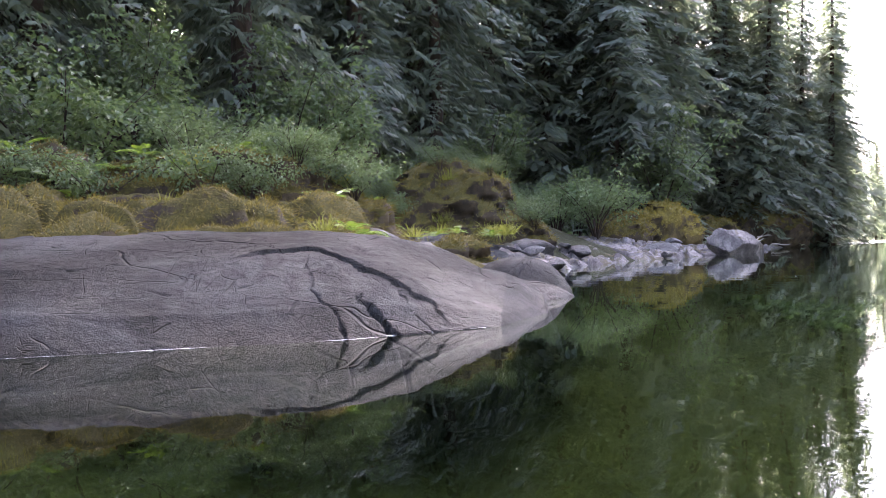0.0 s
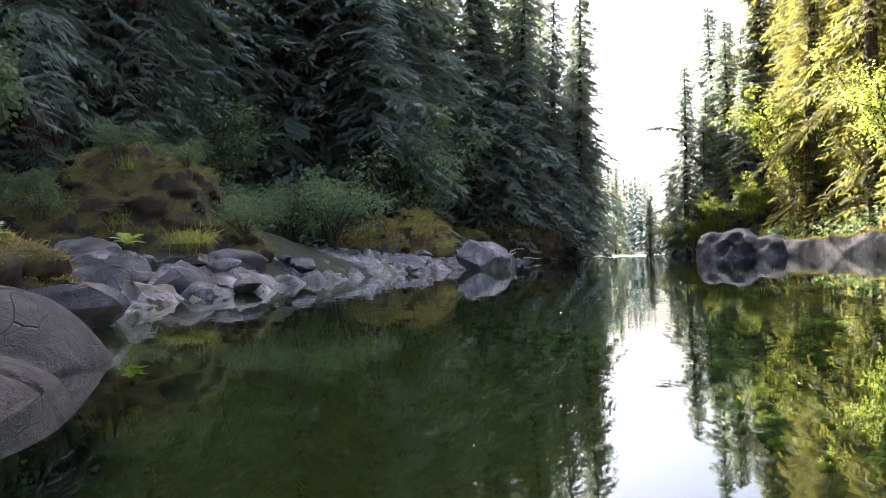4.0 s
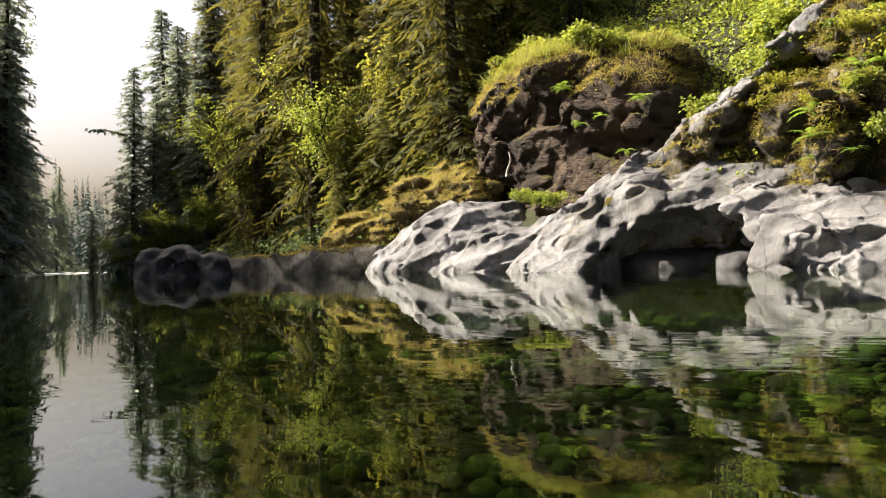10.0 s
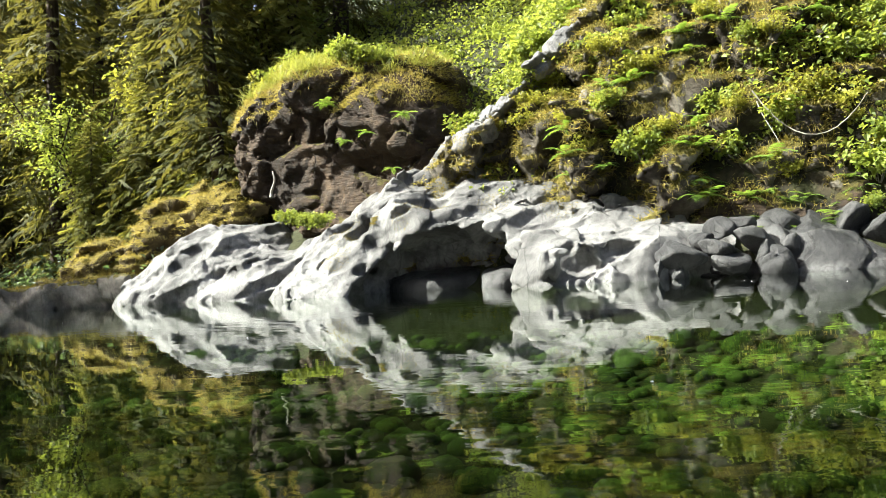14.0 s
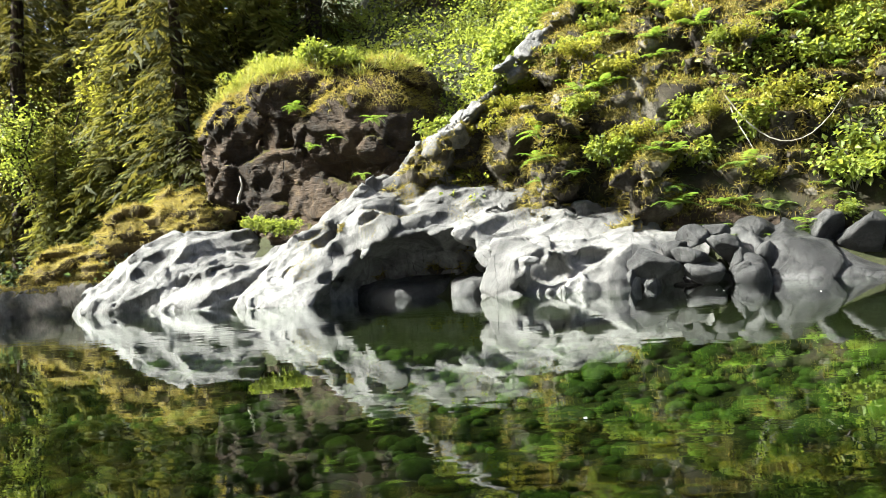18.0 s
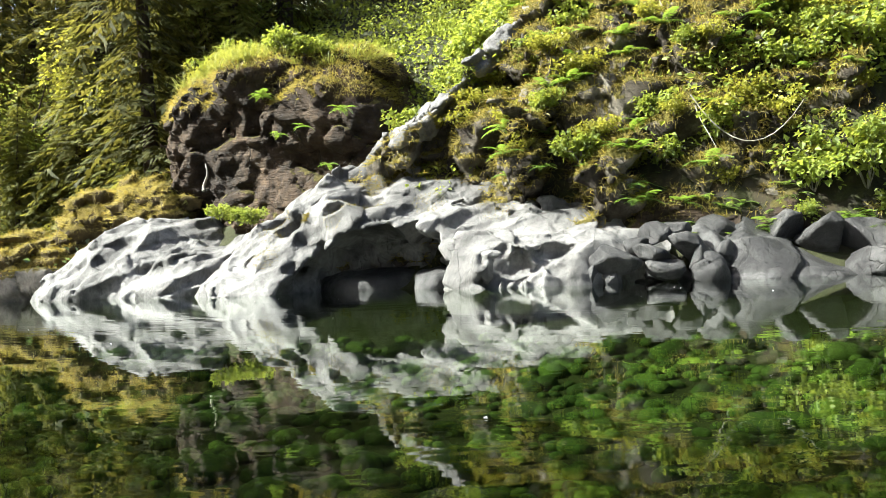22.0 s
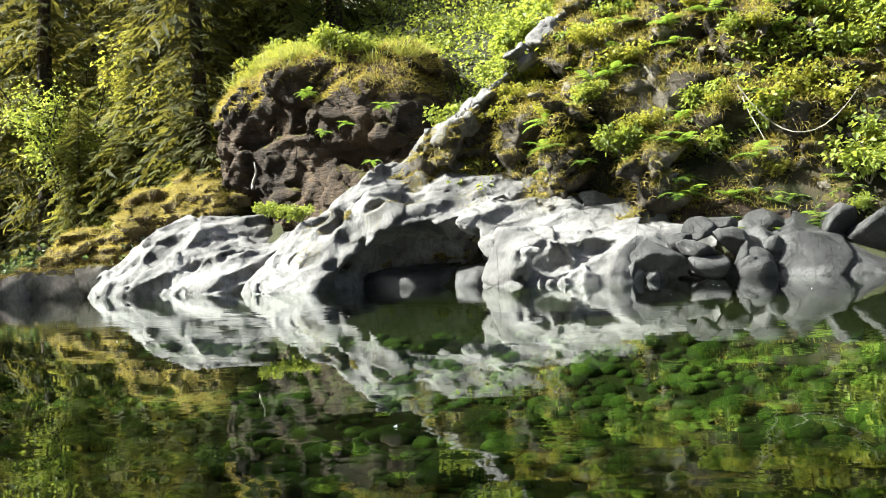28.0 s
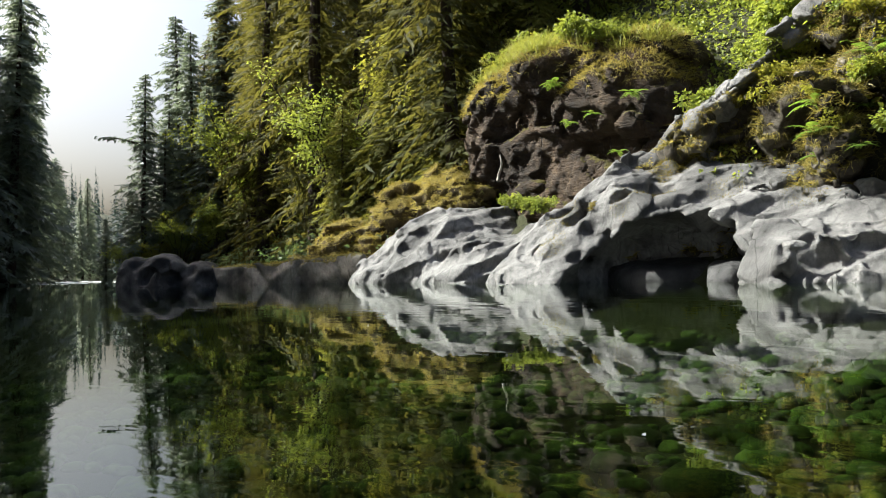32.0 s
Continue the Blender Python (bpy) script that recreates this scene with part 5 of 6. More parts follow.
def fern(at, size, label, count=9, seed=0, lean=0.0, group="ferns on the bank"):
    r = random.Random(seed)
    base = thing("fern", None, label, "fern", group, at=pose(*at, 0, 0, r.uniform(0, 360)))
    for k in range(count):
        kid = child("frond", FRONDS[k % 3], base)
        s = size * r.uniform(0.7, 1.1)
        kid.matrix_basis = pose(0, 0, 0, 0, r.uniform(-28, 12) + lean, 360 * k / count + r.uniform(-15, 15)) @ Matrix.Scale(s, 4)
    return base


def tuft_mesh(seed, height, count, spread, material):
    r = np.random.RandomState(seed)
    p = np.concatenate([r.normal(scale=spread * 0.35, size=(count, 2)), np.zeros((count, 1))], 1)
    d = np.concatenate([p[:, :2] / spread * 0.9 + 0.25 * r.normal(size=(count, 2)), np.ones((count, 1))], 1)
    d /= np.linalg.norm(d, axis=1, keepdims=True)
    return blades("grass_blades", p, d, height, height * 0.017, material, droop=0.7, seed=seed)


def spot(x, y, r, lo=0.8, hi=1.25, sink=0.1, z=None, lean=3.0):
    s = r.uniform(lo, hi)
    zz = at_ground(x, y) if z is None else z
    return pose(x, y, zz - sink, r.uniform(-lean, lean), r.uniform(-lean, lean), r.uniform(0, 360)) @ Matrix.Scale(s, 4)


def scaled_copy(first, m):
    """A copy at a pose that may hold a scale."""
    ob = copy_thing(first, Matrix.LocRotScale(m.to_translation(), m.to_quaternion(), None))
    ob.scale = m.to_scale()
    return ob


def stand(name, meshes, part_names, label, category, spots, group):
    first = plant(name, meshes, part_names, label, category, spots[0], group)
    for m in spots[1:]:
        scaled_copy(first, m)
    return first


# ---- forests ----
R = random.Random(21)


def left_edge(y):
    return float(np.interp(y, LEFT_Y, LEFT_X))


def right_edge(y):
    return float(np.interp(y, RIGHT_Y, RIGHT_X))


kinds = [conifer(k, h, s, NEEDLE_SHADE, 0.03, 0.6, 230, 0.17, 3.0, 3) for k, h, s in ((1, 25, 4.6), (2, 22, 4.2), (3, 28, 5.0))]
kinds += [conifer(k, h, s, NEEDLE_SHADE, 0.02, 0.7, 210, 0.085, 3.6, 6, 0.03) for k, h, s in ((6, 24, 4.4), (7, 27, 4.8))]
kinds += [conifer(k, h, s, NEEDLE_SHADE, 0.05, 0.55, 140, 0.34, 1.8, 2) for k, h, s in ((4, 26, 5.4), (5, 23, 5.0))]
rows = [[], [], [], [], [], [], []]
y = -8.0
while y < 128:
    for depth in ((20, 25, 32) if y < 8 else (12, 16, 22, 29) if y < 46 else (7, 12, 18, 26) if y < 62 else (1.0, 5.5, 12, 19) if y < 92 else (2, 8)):
        k = 5 + R.randrange(2) if depth > 19 or y < 2 else 3 + R.randrange(2) if y < 44 else R.randrange(3)
        x = left_edge(y) - (depth + R.uniform(-1.8, 1.8)) / (0.85 if y > 24 else 1)
        s = np.interp(y, [0, 60, 78, 90, 100, 128], [1.15, 1.3, 1.2, 0.95, 0.65, 0.5]) * (1.3 if depth > 15 and y < 60 else 1.0)
        rows[k].append(spot(x, y + R.uniform(-2.2, 2.2), R, 0.85 * s, 1.15 * s, 0.4))
    y += R.uniform(4.2, 5.6) if y < 46 or y > 84 else R.uniform(2.8, 3.6)
# Unseen trees behind the camera, added to block the open sky there.
for y in range(-64, -8, 9):
    for depth in (9, 19):
        rows[5 + R.randrange(2)].append(spot(left_edge(y) - depth + R.uniform(-2, 2), y + R.uniform(-2, 2), R, 1.0, 1.35, 0.4))
        rows[5 + R.randrange(2)].append(spot(right_edge(y) + depth + R.uniform(-2, 2), y + R.uniform(-2, 2), R, 1.0, 1.35, 0.4))
for x in range(-16, 20, 6):
    rows[5 + R.randrange(2)].append(spot(x, -74 + R.uniform(-4, 4), R, 1.0, 1.35, 0.4))
for k in range(7):
    stand("conifer_tree", kinds[k], ("trunk", "crown"), "tall dark conifer in shade on the wooded slope", "tree", rows[k], "conifers on the shaded slope")

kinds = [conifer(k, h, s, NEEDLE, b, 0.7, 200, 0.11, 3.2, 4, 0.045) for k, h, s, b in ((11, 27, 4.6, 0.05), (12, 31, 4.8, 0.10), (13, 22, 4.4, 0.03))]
rows = [[], [], []]
y = 33.0
while y < 112:
    for depth in (3.5, 8, 14):
        if y > 95 and depth > 10:
            continue
        k = R.randrange(3)
        x = right_edge(y) + depth + (3.5 if y < 46 else 0) + R.uniform(-1.5, 1.5)
        s = np.interp(y, [33, 60, 75, 112], [1.05, 1.25, 1.0, 0.6])
        rows[k].append(spot(x, y + R.uniform(-2, 2), R, 0.75 * s, 1.15 * s, 0.4))
    y += R.uniform(4.0, 5.4)
for y in (-10, -3, 4, 10, 16, 22, 28):
    for depth in (15, 22):
        rows[R.randrange(3)].append(spot(right_edge(y) + depth + R.uniform(-2, 2), y + R.uniform(-2, 2), R, 0.8, 1.2, 0.4))
for k in range(3):
    stand("conifer_tree", kinds[k], ("trunk", "crown"), "tall sunlit conifer with drooping green boughs", "tree", rows[k], "conifers on the sunlit bank")

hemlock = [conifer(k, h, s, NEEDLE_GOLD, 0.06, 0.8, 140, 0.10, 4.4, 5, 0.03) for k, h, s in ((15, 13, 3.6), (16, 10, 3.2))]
for k in range(2):
    stand("conifer_tree", hemlock[k], ("trunk", "crown"), "young sunlit hemlock with drooping yellow-green boughs", "tree",
          [pose(x, y, at_ground(x, y) - 0.3, 0, 0, 40 * y) @ Matrix.Scale(s, 4) for x, y, s in (((38.0, 33.4, 1.1), (36.4, 38.2, 1.0), (40.2, 31.0, 1.2)), ((37.2, 36.0, 1.1), (39.6, 35.0, 1.1), (35.2, 41.0, 0.9), (41.8, 33.0, 1.2)))[k]], "hemlocks behind the golden moss")

# far woods that close the valley
fr = np.random.RandomState(4)
far_v = []
for k in range(620):
    y = fr.uniform(132, 200) if k % 2 else fr.uniform(150, 380)
    x = np.interp(y, LEFT_Y, LEFT_X) + (fr.uniform(-40, 60) if k % 2 else fr.uniform(-120, 150))
    h = fr.uniform(9, 15)
    z0 = at_ground(x, y)
    for j in range(46):
        u = j / 46
        a, ln = fr.uniform(0, 6.28), 0.17 * h * (1 - u) * fr.uniform(0.5, 1.1) + 0.3
        o, sd = np.array([math.cos(a), math.sin(a), 0]), np.array([-math.sin(a), math.cos(a), 0])
        p = np.array([x, y, z0 + h * (0.05 + 0.95 * u)])
        far_v += [p + sd * 0.28 * ln, p - sd * 0.28 * ln, p + o * ln + [0, 0, -0.5 * ln]]
far_v = np.array(far_v)
thing("far_woods", mesh_of("far_woods", far_v, np.arange(len(far_v)).reshape(-1, 3), FAR_NEEDLE, False), "hazy conifer woods that close the valley", "woods", kind="stuff")

# ---- broad-leaved trees and bushes ----
alder = [broadleaf(k, h, w, 4600, 0.24, m, BARK, 9, True, 30) for k, h, w, m in ((41, 12, 8, LEAF_SUN), (42, 10, 7, LEAF_YELLOW), (43, 14, 9, LEAF_SUN))]
rows = [[], [], []]
for y in np.arange(50, 92, 6.5):
    for depth in (1.0, 5.5):
        rows[R.choice((0, 2, 2, 1))].append(spot(right_edge(y) + 2.5 + depth + (3.0 if y < 46 else 0) + R.uniform(-1.3, 1.3), y + R.uniform(-1.5, 1.5), R, 0.5, 0.95, 0.2))
for k, (x, y, s) in enumerate(((35.6, 71.5, 0.5), (36.9, 69.5, 0.55), (38.6, 68.0, 0.5), (40.2, 64.5, 0.6), (38.5, 38.0, 0.95), (36.0, 42.5, 0.8), (41.0, 32.5, 1.0))):
    rows[k % 3].append(pose(x, y, at_ground(x, y) - 0.2, 0, 0, 70 * k) @ Matrix.Scale(s, 4))
for k in range(3):
    stand("broadleaf_tree", alder[k], ("trunk", "crown"), "leafy yellow-green tree lit by the sun", "tree", rows[k], "leafy trees on the sunlit bank")

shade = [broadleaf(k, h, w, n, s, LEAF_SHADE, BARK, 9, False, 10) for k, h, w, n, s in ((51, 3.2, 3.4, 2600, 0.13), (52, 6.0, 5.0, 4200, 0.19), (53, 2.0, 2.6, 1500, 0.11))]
rows = [[], [], []]
rows[1] += [pose(7.4, 50, 1.2, 0, 0, 40) @ Matrix.Scale(1.35, 4), pose(3.5, 51, 2.0, 0, 0, 140) @ Matrix.Scale(1.1, 4), pose(-8.5, 24, 2.5, 0, 0, 10) @ Matrix.Scale(1.0, 4)]
rows[0] += [pose(2.4, 36.5, 0.9, 0, 0, 0) @ Matrix.Scale(1.1, 4), pose(0.6, 38.0, 1.2, 0, 0, 80) @ Matrix.Scale(0.9, 4)]
for y in np.arange(12, 84, 4.2):
    for depth in (8.5, 11.5):
        k = R.choice((0, 0, 1, 2))
        rows[k].append(spot(left_edge(y) - (depth + R.uniform(-1.2, 1.2)) / (0.85 if y > 24 else 1), y + R.uniform(-1, 1), R, 0.7, 1.3, 0.1))
SHADE_FIRST = []
for k in range(3):
    SHADE_FIRST.append(stand("bush", shade[k], ("stem", "foliage"), "leafy green bush in the shade of the woods", "bush", rows[k], "bushes on the shaded bank"))

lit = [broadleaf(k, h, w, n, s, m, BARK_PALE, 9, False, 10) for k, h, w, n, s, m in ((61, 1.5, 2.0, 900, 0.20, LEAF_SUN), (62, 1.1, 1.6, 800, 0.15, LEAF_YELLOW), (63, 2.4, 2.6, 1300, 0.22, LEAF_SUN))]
rows = [[], [], []]
for y in np.arange(-6, 19, 2.2):
    for dr in (1.45, 1.9, 2.1, 2.3, 2.5, 2.8, 3.2, 3.6, 4.0, 4.4, 5.0, 5.6, 6.3, 7.2):
        yy = y + R.uniform(-0.7, 0.7)
        xx = right_edge(yy) + dr + R.uniform(-0.1, 0.1)
        z = at_ground(xx, yy)
        if (7.0 < yy < 15.5 and z < 8) or 18.8 < yy or (dr < 1.5 and yy > 6):
            continue
        k = R.choice((0, 0, 1, 1, 2))
        rows[k].append(spot(xx, yy, R, 0.5, 1.0, 0.15, z=z))
# Bushes with lightened leaves, standing for more sky light on them.
willow = broadleaf(55, 3.4, 3.6, 2800, 0.12, LEAF_LIGHTENED, BARK, 9, False, 12)
stand("bush", willow, ("stem", "foliage"), "lightened grey-green bush behind the shore rocks", "bush",
      [pose(x, y, z, 0, 0, 50 * s) @ Matrix.Scale(s, 4) for x, y, z, s in ((2.4, 35.5, 0.9, 1.1), (0.4, 37.5, 1.2, 0.9), (7.6, 49.0, 1.3, 2.0), (-9.5, 22.5, 2.6, 1.4), (-13.5, 15.5, 2.6, 1.2))], "willow bushes")
LIT_FIRST = []
for k in range(3):
    LIT_FIRST.append(stand("bush", lit[k], ("stem", "foliage"), "bright sunlit leafy bush on the steep bank", "bush", rows[k], "bushes on the sunlit slope"))



def undergrowth(name, spots, leaf, each, radius, material, label, seed):
    """A low tangle of leaves over a slope, too dense to pick apart."""
    r = np.random.RandomState(seed)
    c = np.repeat(np.array(spots), each, 0)
    d = r.normal(size=c.shape)
    d /= np.linalg.norm(d, axis=1, keepdims=True)
    d[:, 2] = np.abs(d[:, 2])
    p = c + d * radius * r.uniform(0.3, 1.2, (len(c), 1))
    v, f = leaf_shapes(p, d * [1, 1, 0.3] + [0, 0, -0.3] + 0.5 * r.normal(size=c.shape), leaf, r)
    thing(name, mesh_of(name, v, f, material, False), label, "undergrowth", kind="stuff")


def slope_spots(count, edge, sign, y0, y1, d0, d1, seed, skip=None):
    r = np.random.RandomState(seed)
    y = r.uniform(y0, y1, count)
    d = r.uniform(d0, d1, count)
    x = np.array([edge(v) for v in y]) + sign * d
    z = ground_height(x, y)
    keep = np.ones(count, bool) if skip is None else ~skip(x, y, z)
    return np.stack([x, y, z], 1)[keep]


# Leaf colour follows the light: LEAF_SHADE for shaded ground, LEAF_SUN for sunlit.
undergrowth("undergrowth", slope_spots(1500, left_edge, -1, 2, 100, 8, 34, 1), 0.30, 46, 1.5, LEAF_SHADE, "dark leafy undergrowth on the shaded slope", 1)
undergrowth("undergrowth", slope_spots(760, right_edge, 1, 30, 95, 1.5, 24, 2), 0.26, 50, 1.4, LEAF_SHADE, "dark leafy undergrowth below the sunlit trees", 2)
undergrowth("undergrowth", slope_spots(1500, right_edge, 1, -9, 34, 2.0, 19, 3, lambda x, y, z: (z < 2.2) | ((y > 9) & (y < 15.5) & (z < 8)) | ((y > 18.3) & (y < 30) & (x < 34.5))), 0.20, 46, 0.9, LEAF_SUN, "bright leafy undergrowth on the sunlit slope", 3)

# ---- plants on the rocks ----


def picked(ob, count, test, seed):
    """Places and normals on a mesh that pass a test."""
    me = ob.data
    n = len(me.vertices)
    co, no = np.empty(3 * n), np.empty(3 * n)
    me.vertices.foreach_get("co", co)
    me.vertices.foreach_get("normal", no)
    co, no = co.reshape(-1, 3), no.reshape(-1, 3)
    ids = np.nonzero(test(co, no))[0]
    ids = np.random.RandomState(seed).choice(ids, min(count, len(ids)), replace=False)
    return co[ids], no[ids]


TUFTS = [tuft_mesh(k, h, n, s, GRASS) for k, h, n, s in ((1, 0.65, 90, 0.5), (2, 0.5, 70, 0.4))]


def tufts(spots, label, group, seed=3):
    r = random.Random(seed)
    for k, (p, s) in enumerate(spots):
        thing("grass_tuft", TUFTS[k % 2], label, "grass", group, at=pose(*p, 0, 0, r.uniform(0, 360)) @ Matrix.Scale(s, 4))


# on the crag: grass on its top, moss hanging from the brow, ferns on its face
co, no = picked(CRAG, 130, lambda c, n: (c[:, 2] > 8.6) & (n[:, 2] > 0.5) & (c[:, 0] < 37), 1)
tufts([(p, R.uniform(0.8, 1.4)) for p in co], "dry golden-green grass on top of the crag", "grass on the crag")
strands_on(CRAG, 16000, 0.3, 0.011, GOLD_BLADE, "moss_fringe", 0.15, 0.9, 12, lambda c: (c[:, 2] > 7.2) & (c[:, 0] < 36))
co, no = picked(CRAG, 18, lambda c, n: (c[:, 2] > 8.8) & (n[:, 2] > 0.6) & (c[:, 0] < 39), 2)
for p in co:
    scaled_copy(LIT_FIRST[R.randrange(2)], spot(p[0], p[1], R, 0.5, 0.9, 0.1, z=p[2]))
for k, (x, y, z) in enumerate(((31.9, 22.6, 5.9), (32.0, 21.6, 6.1), (32.1, 20.6, 4.6), (32.3, 23.6, 7.6), (32.2, 20.0, 6.6))):
    fern((x, y, z), R.uniform(0.45, 0.7), "bright green fern growing on the shaded crag", 8, 70 + k, 15, "ferns on the crag")

# on the wall: moss, ferns, small bushes
strands_on(WALL, 20000, 0.3, 0.010, GOLD_BLADE, "moss_fringe", 0.15, 1.0, 14, lambda c: c[:, 0] < 34)
strands_on(WALL, 20000, 0.30, 0.016, MOSS_BLADE, "moss_fringe", 0.1, 0.9, 13, lambda c: c[:, 0] < 34)
co, no = picked(WALL, 90, lambda c, n: (c[:, 0] < 33.8) & (n[:, 2] > 0.25) & (c[:, 2] > 2.2) & (c[:, 1] < 15), 3)
for k, p in enumerate(co):
    fern(p, R.uniform(0.5, 0.95), "green fern on the mossy rock wall", 8, 100 + k, 5, "ferns on the rock wall")
co, no = picked(WALL, 60, lambda c, n: (c[:, 0] < 34.5) & (n[:, 2] > 0.2) & (c[:, 2] > 2.6 + 0.28 * np.clip(c[:, 1] - 8, 0, 9)), 4)
for p in co:
    scaled_copy(LIT_FIRST[R.randrange(2)], spot(p[0], p[1], R, 0.4, 0.8, 0.1, z=p[2]))
# green cushion plant between the crag and the fluted rock
for x, y, z in ((32.2, 24.9, 2.6), (32.0, 24.1, 2.5), (32.3, 25.8, 2.8)):
    scaled_copy(LIT_FIRST[0], pose(x, y, z, 0, 0, 50 * y) @ Matrix.Scale(0.5, 4))
# bleached branch caught in the bushes
s = np.linspace(0, 1, 12)
path = np.stack([30.5 + 0 * s, 7.6 - 2.9 * s, 5.2 - 3.6 * s * (1 - s) * 1.35 - 0.5 * s], 1)
branch = thing("dead_branch", mesh_of("dead_branch", *tube(path, 0.02 * (1.1 - 0.7 * s), 6), DRIFTWOOD), "bleached bare branch bent into a V", "branch")
for a, b in (((30.6, 7.5, 4.9), (30.4, 7.0, 3.6)), ((32.0, 8.6, 9.0), (31.7, 8.2, 7.4))):
    path = np.array(a) + (np.array(b) - np.array(a)) * s[:, None] + 0.05 * np.sin(5 * s)[:, None]
    thing("dead_branch", mesh_of("dead_branch", *tube(path, 0.02 * (1.1 - 0.7 * s), 6), DRIFTWOOD), "thin bleached branch leaning in the bushes", "branch")
path = np.stack([33.0 + 0.1 * np.sin(6 * s), 27.2 - 0.25 * s + 0.12 * np.sin(7 * s), 4.2 + 1.1 * s], 1)
thing("driftwood", mesh_of("driftwood", *tube(path, 0.06 * (1.2 - 0.8 * s), 7), DRIFTWOOD), "twisted grey driftwood root against the crag", "driftwood")

# ---- left bank plants ----
co, no = picked(m2, 100, lambda c, n: (n[:, 2] > 0.55) & (c[:, 2] > 1.2), 5)
for k, p in enumerate(co):
    if k % 4 == 0:
        tufts([(p, R.uniform(0.4, 0.8))], "green grass tuft on the mossy bank", "grass on the left bank", k)
    elif k % 8 == 1:
        scaled_copy(SHADE_FIRST[2], spot(p[0], p[1], R, 0.4, 0.7, 0.1, z=p[2]))
    else:
        fern(p, R.uniform(0.45, 0.8), "small green fern on the mossy bank", 7, 200 + k, 0, "ferns on the mossy bank")
co, no = picked(m2, 8, lambda c, n: (n[:, 2] > 0.3) & (c[:, 2] > 1.5), 8)
for k, p in enumerate(co):
    scaled_copy(SHADE_FIRST[2 if k % 3 else 0], spot(p[0], p[1], R, 0.3, 0.55, 0.08, z=p[2]))
co, no = picked(m1, 30, lambda c, n: (n[:, 2] > 0.5) & (c[:, 2] > 1.0), 6)
for k, p in enumerate(co):
    if k % 2:
        scaled_copy(SHADE_FIRST[2], spot(p[0], p[1], R, 0.35, 0.7, 0.1, z=p[2]))
    else:
        tufts([(p, R.uniform(0.7, 1.1))], "green grass tuft on the mound", "grass on the left bank", k)
tufts([((-2.0 + 0.3 * math.cos(a), 24.2 + 0.3 * math.sin(a), 1.25), 1.1) for a in (0, 1.3, 2.6, 3.9, 5.2)], "bright green grass tuft on dark rock", "grass on the left bank", 9)
for k, (x, y) in enumerate(((-3.2, 4.6), (-2.9, 5.4), (-5.2, 4.6), (-3.6, 6.4), (-2.5, 7.4), (-6.8, 5.6), (-2.4, 10.0), (-1.7, 14.8))):
    z = max(float(moss_mat(np.array([x]), np.array([y]))[0]), 0.9) if y < 8.5 else 1.0
    if k % 2:
        fern((x, y, z), R.uniform(0.35, 0.6), "young bright fern sprouting from moss", 7, 300 + k, -5, "ferns on the mossy bank")
    else:
        tufts([((x, y, z), 0.45)], "small green grass tuft on moss", "grass on the left bank", k)
        fern((x + 0.3, y + 0.2, z), 0.35, "young bright fern sprouting from moss", 6, 320 + k, -5, "ferns on the mossy bank")

# pale driftwood by the far boulders
for k, (x, y, l, a, h) in enumerate(((17.9, 58.5, 1.5, 10, 0.3), (16.0, 57, 1.6, 60, 0.9), (16.6, 58, 1.4, 120, 1.0), (12.4, 44.5, 1.4, 35, 0.6))):
    ca, sa = math.cos(radians(a)), math.sin(radians(a))
    path = np.stack([x + l * (s - 0.5) * ca, y + l * (s - 0.5) * sa, h + 0.25 * l * (s - 0.5) * (k % 2) + 0.05 * np.sin(6 * s)], 1)
    thing("driftwood", mesh_of("driftwood", *tube(path, 0.055 * (1.2 - 0.7 * s), 7), DRIFTWOOD), "bleached driftwood log lying on shore rocks", "driftwood", "driftwood logs")

# slender spire conifer that stands before the gap, with a dead limb
SPIRE = conifer(31, 20, 3.4, NEEDLE_SHADE, 0.04, 0.45, 200, 0.2, 2.8, 3)
spire = plant("conifer_tree", SPIRE, ("trunk", "crown"), "slender pointed conifer standing before the gap", "tree", pose(36.6, 70.5, at_ground(36.6, 70.5) - 0.3))
for x, y, h in ((38.3, 70.5, 15), (39.6, 72.0, 18), (41.2, 70.0, 23), (42.0, 74.0, 26), (37.3, 75.0, 11), (36.4, 78.5, 8), (43.4, 68.5, 27), (40.6, 66.5, 17)):
    scaled_copy(spire, pose(x, y, at_ground(x, y) - 0.3, 0, 0, 37 * x) @ Matrix.Scale(h / 20, 4))
s9 = np.linspace(0, 1, 9)
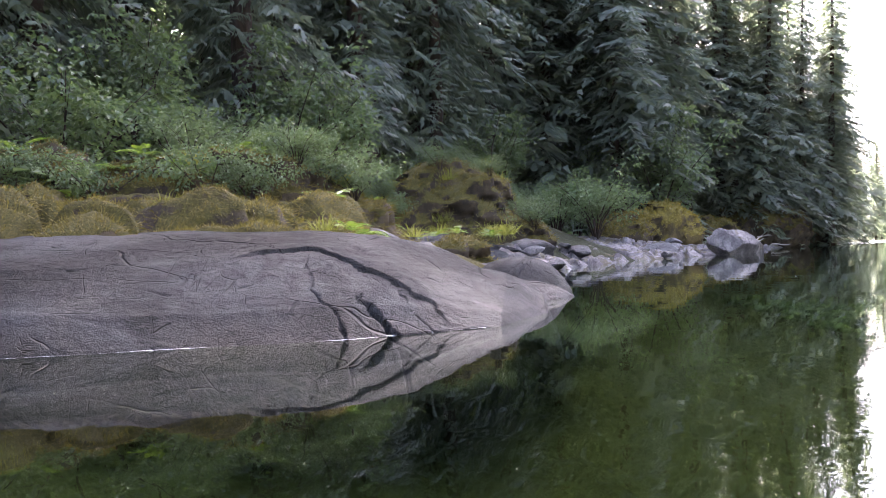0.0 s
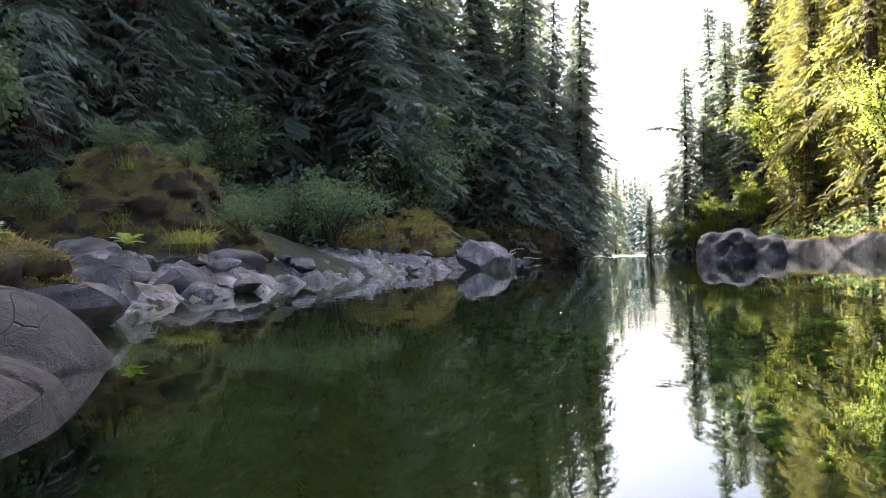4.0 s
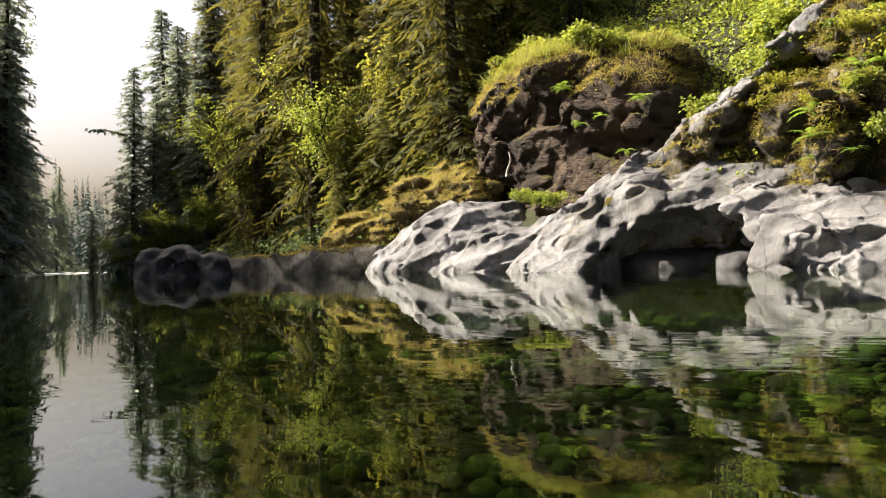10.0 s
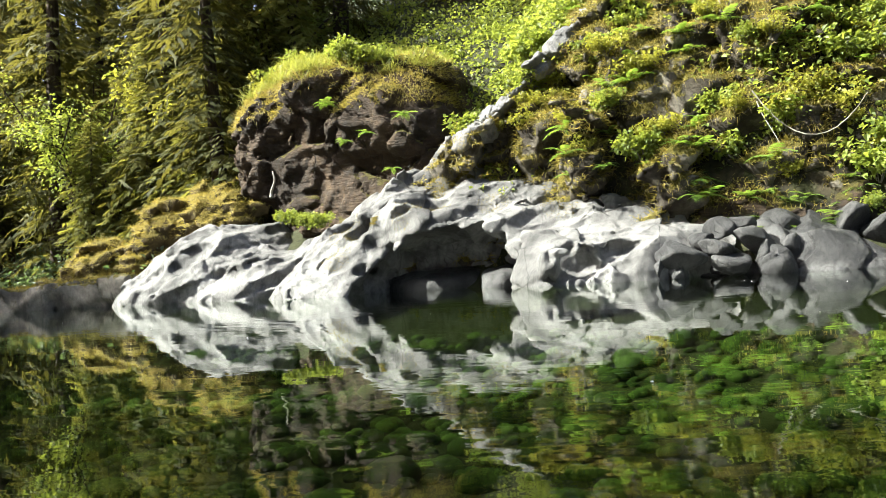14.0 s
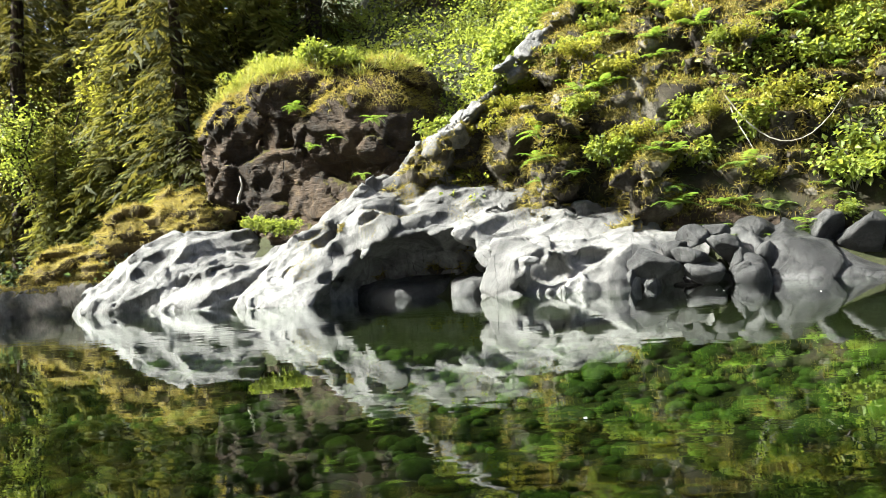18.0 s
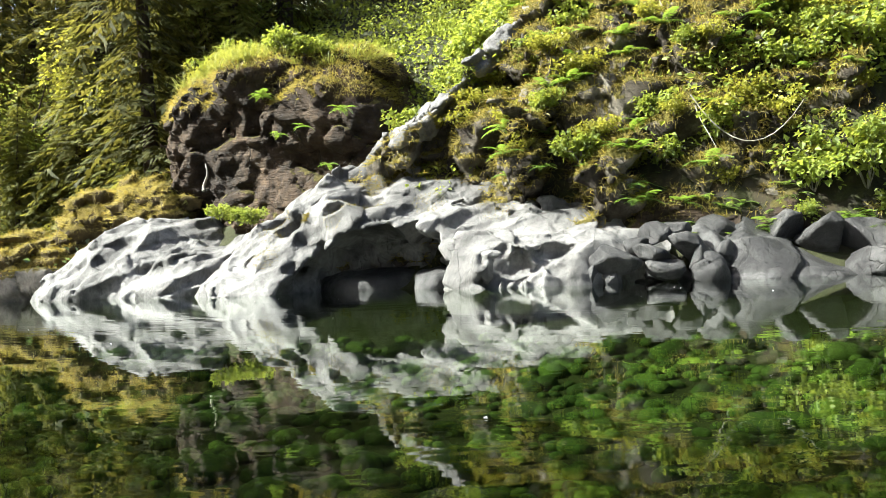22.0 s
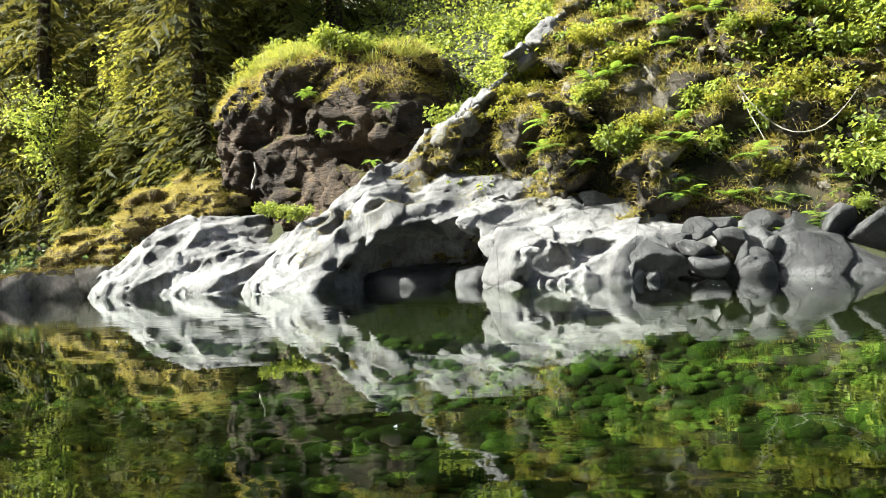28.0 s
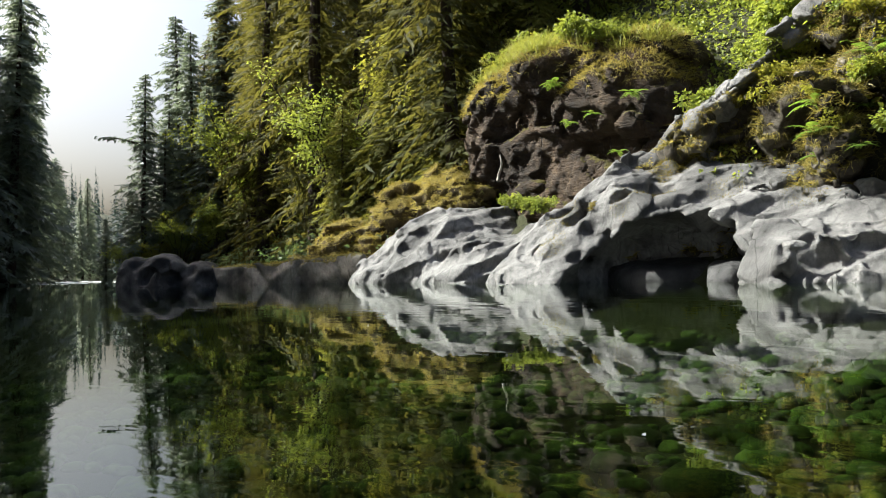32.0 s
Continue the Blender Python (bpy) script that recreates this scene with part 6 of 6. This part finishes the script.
limb = thing("dead_branch", mesh_of("dead_branch", *tube(np.stack([36.6 - 3.8 * s9, 70.5 - 0.4 * s9, 11.6 + 0.35 * np.sin(2.4 * s9)], 1), 0.09 * (1.15 - s9), 6), BARK), "sparse limb reaching out over the river", "branch")

rt = np.random.RandomState(6)
tw = rt.uniform(0.1, 1.0, 110)
tips = np.stack([36.6 - 3.8 * tw, 70.5 - 0.4 * tw, 11.6 + 0.35 * np.sin(2.4 * tw)], 1) + rt.normal(scale=(0.12, 0.18, 0.08), size=(110, 3))
v, f = leaf_shapes(tips, np.stack([-rt.uniform(0.2, 1, 110), rt.normal(size=110), -rt.uniform(0.2, 0.9, 110)], 1), 0.30, rt)
child("foliage", mesh_of("foliage", v, f, NEEDLE_SHADE, False), limb, "thin hanging needles")

# white water at the far end of the pool
rx, ry = np.meshgrid(np.linspace(0, 1, 50), np.linspace(0, 1, 14), indexing="ij")
rap = np.stack([34 + 7 * rx - 1.5 * ry, 84 + 5 * ry + 1.2 * np.sin(5 * rx), 0.03 + 0.18 * np.abs(fbm(9 * rx, 6 * ry, 0 * rx, 1.0, 3, 2.0)) * np.sin(np.pi * ry)], -1).reshape(-1, 3)
thing("rapids", mesh_of("rapids", rap, sheet(50, 14), FOAM_GLINT), "line of white water at the end of the pool", "rapids", kind="structure")

# bits afloat on the pool
fl = random.Random(8)
v, f = leaf_shapes(np.zeros((1, 3)), np.array([[1.0, 0, 0]]), 0.028, np.random.RandomState(1), 0.05)
fleck = mesh_of("fleck", v, f, FOAM_GLINT, False)
for k in range(46):
    thing("floating_leaf", fleck, "tiny pale leaf floating on the water", "leaf", "floating leaves", at=pose(fl.uniform(1, 24), fl.uniform(2, 28), 0.006, 0, 0, fl.uniform(0, 360)))

# ferns and low leaves along the foot of the sunlit bushes
for k in range(26):
    y = R.uniform(0.5, 8.8)
    x = right_edge(y) + R.uniform(1.1, 1.9)
    fern((x, y, at_ground(x, y)), R.uniform(0.5, 0.9), "green fern at the foot of the bushes", 8, 400 + k, 8, "ferns below the bushes")
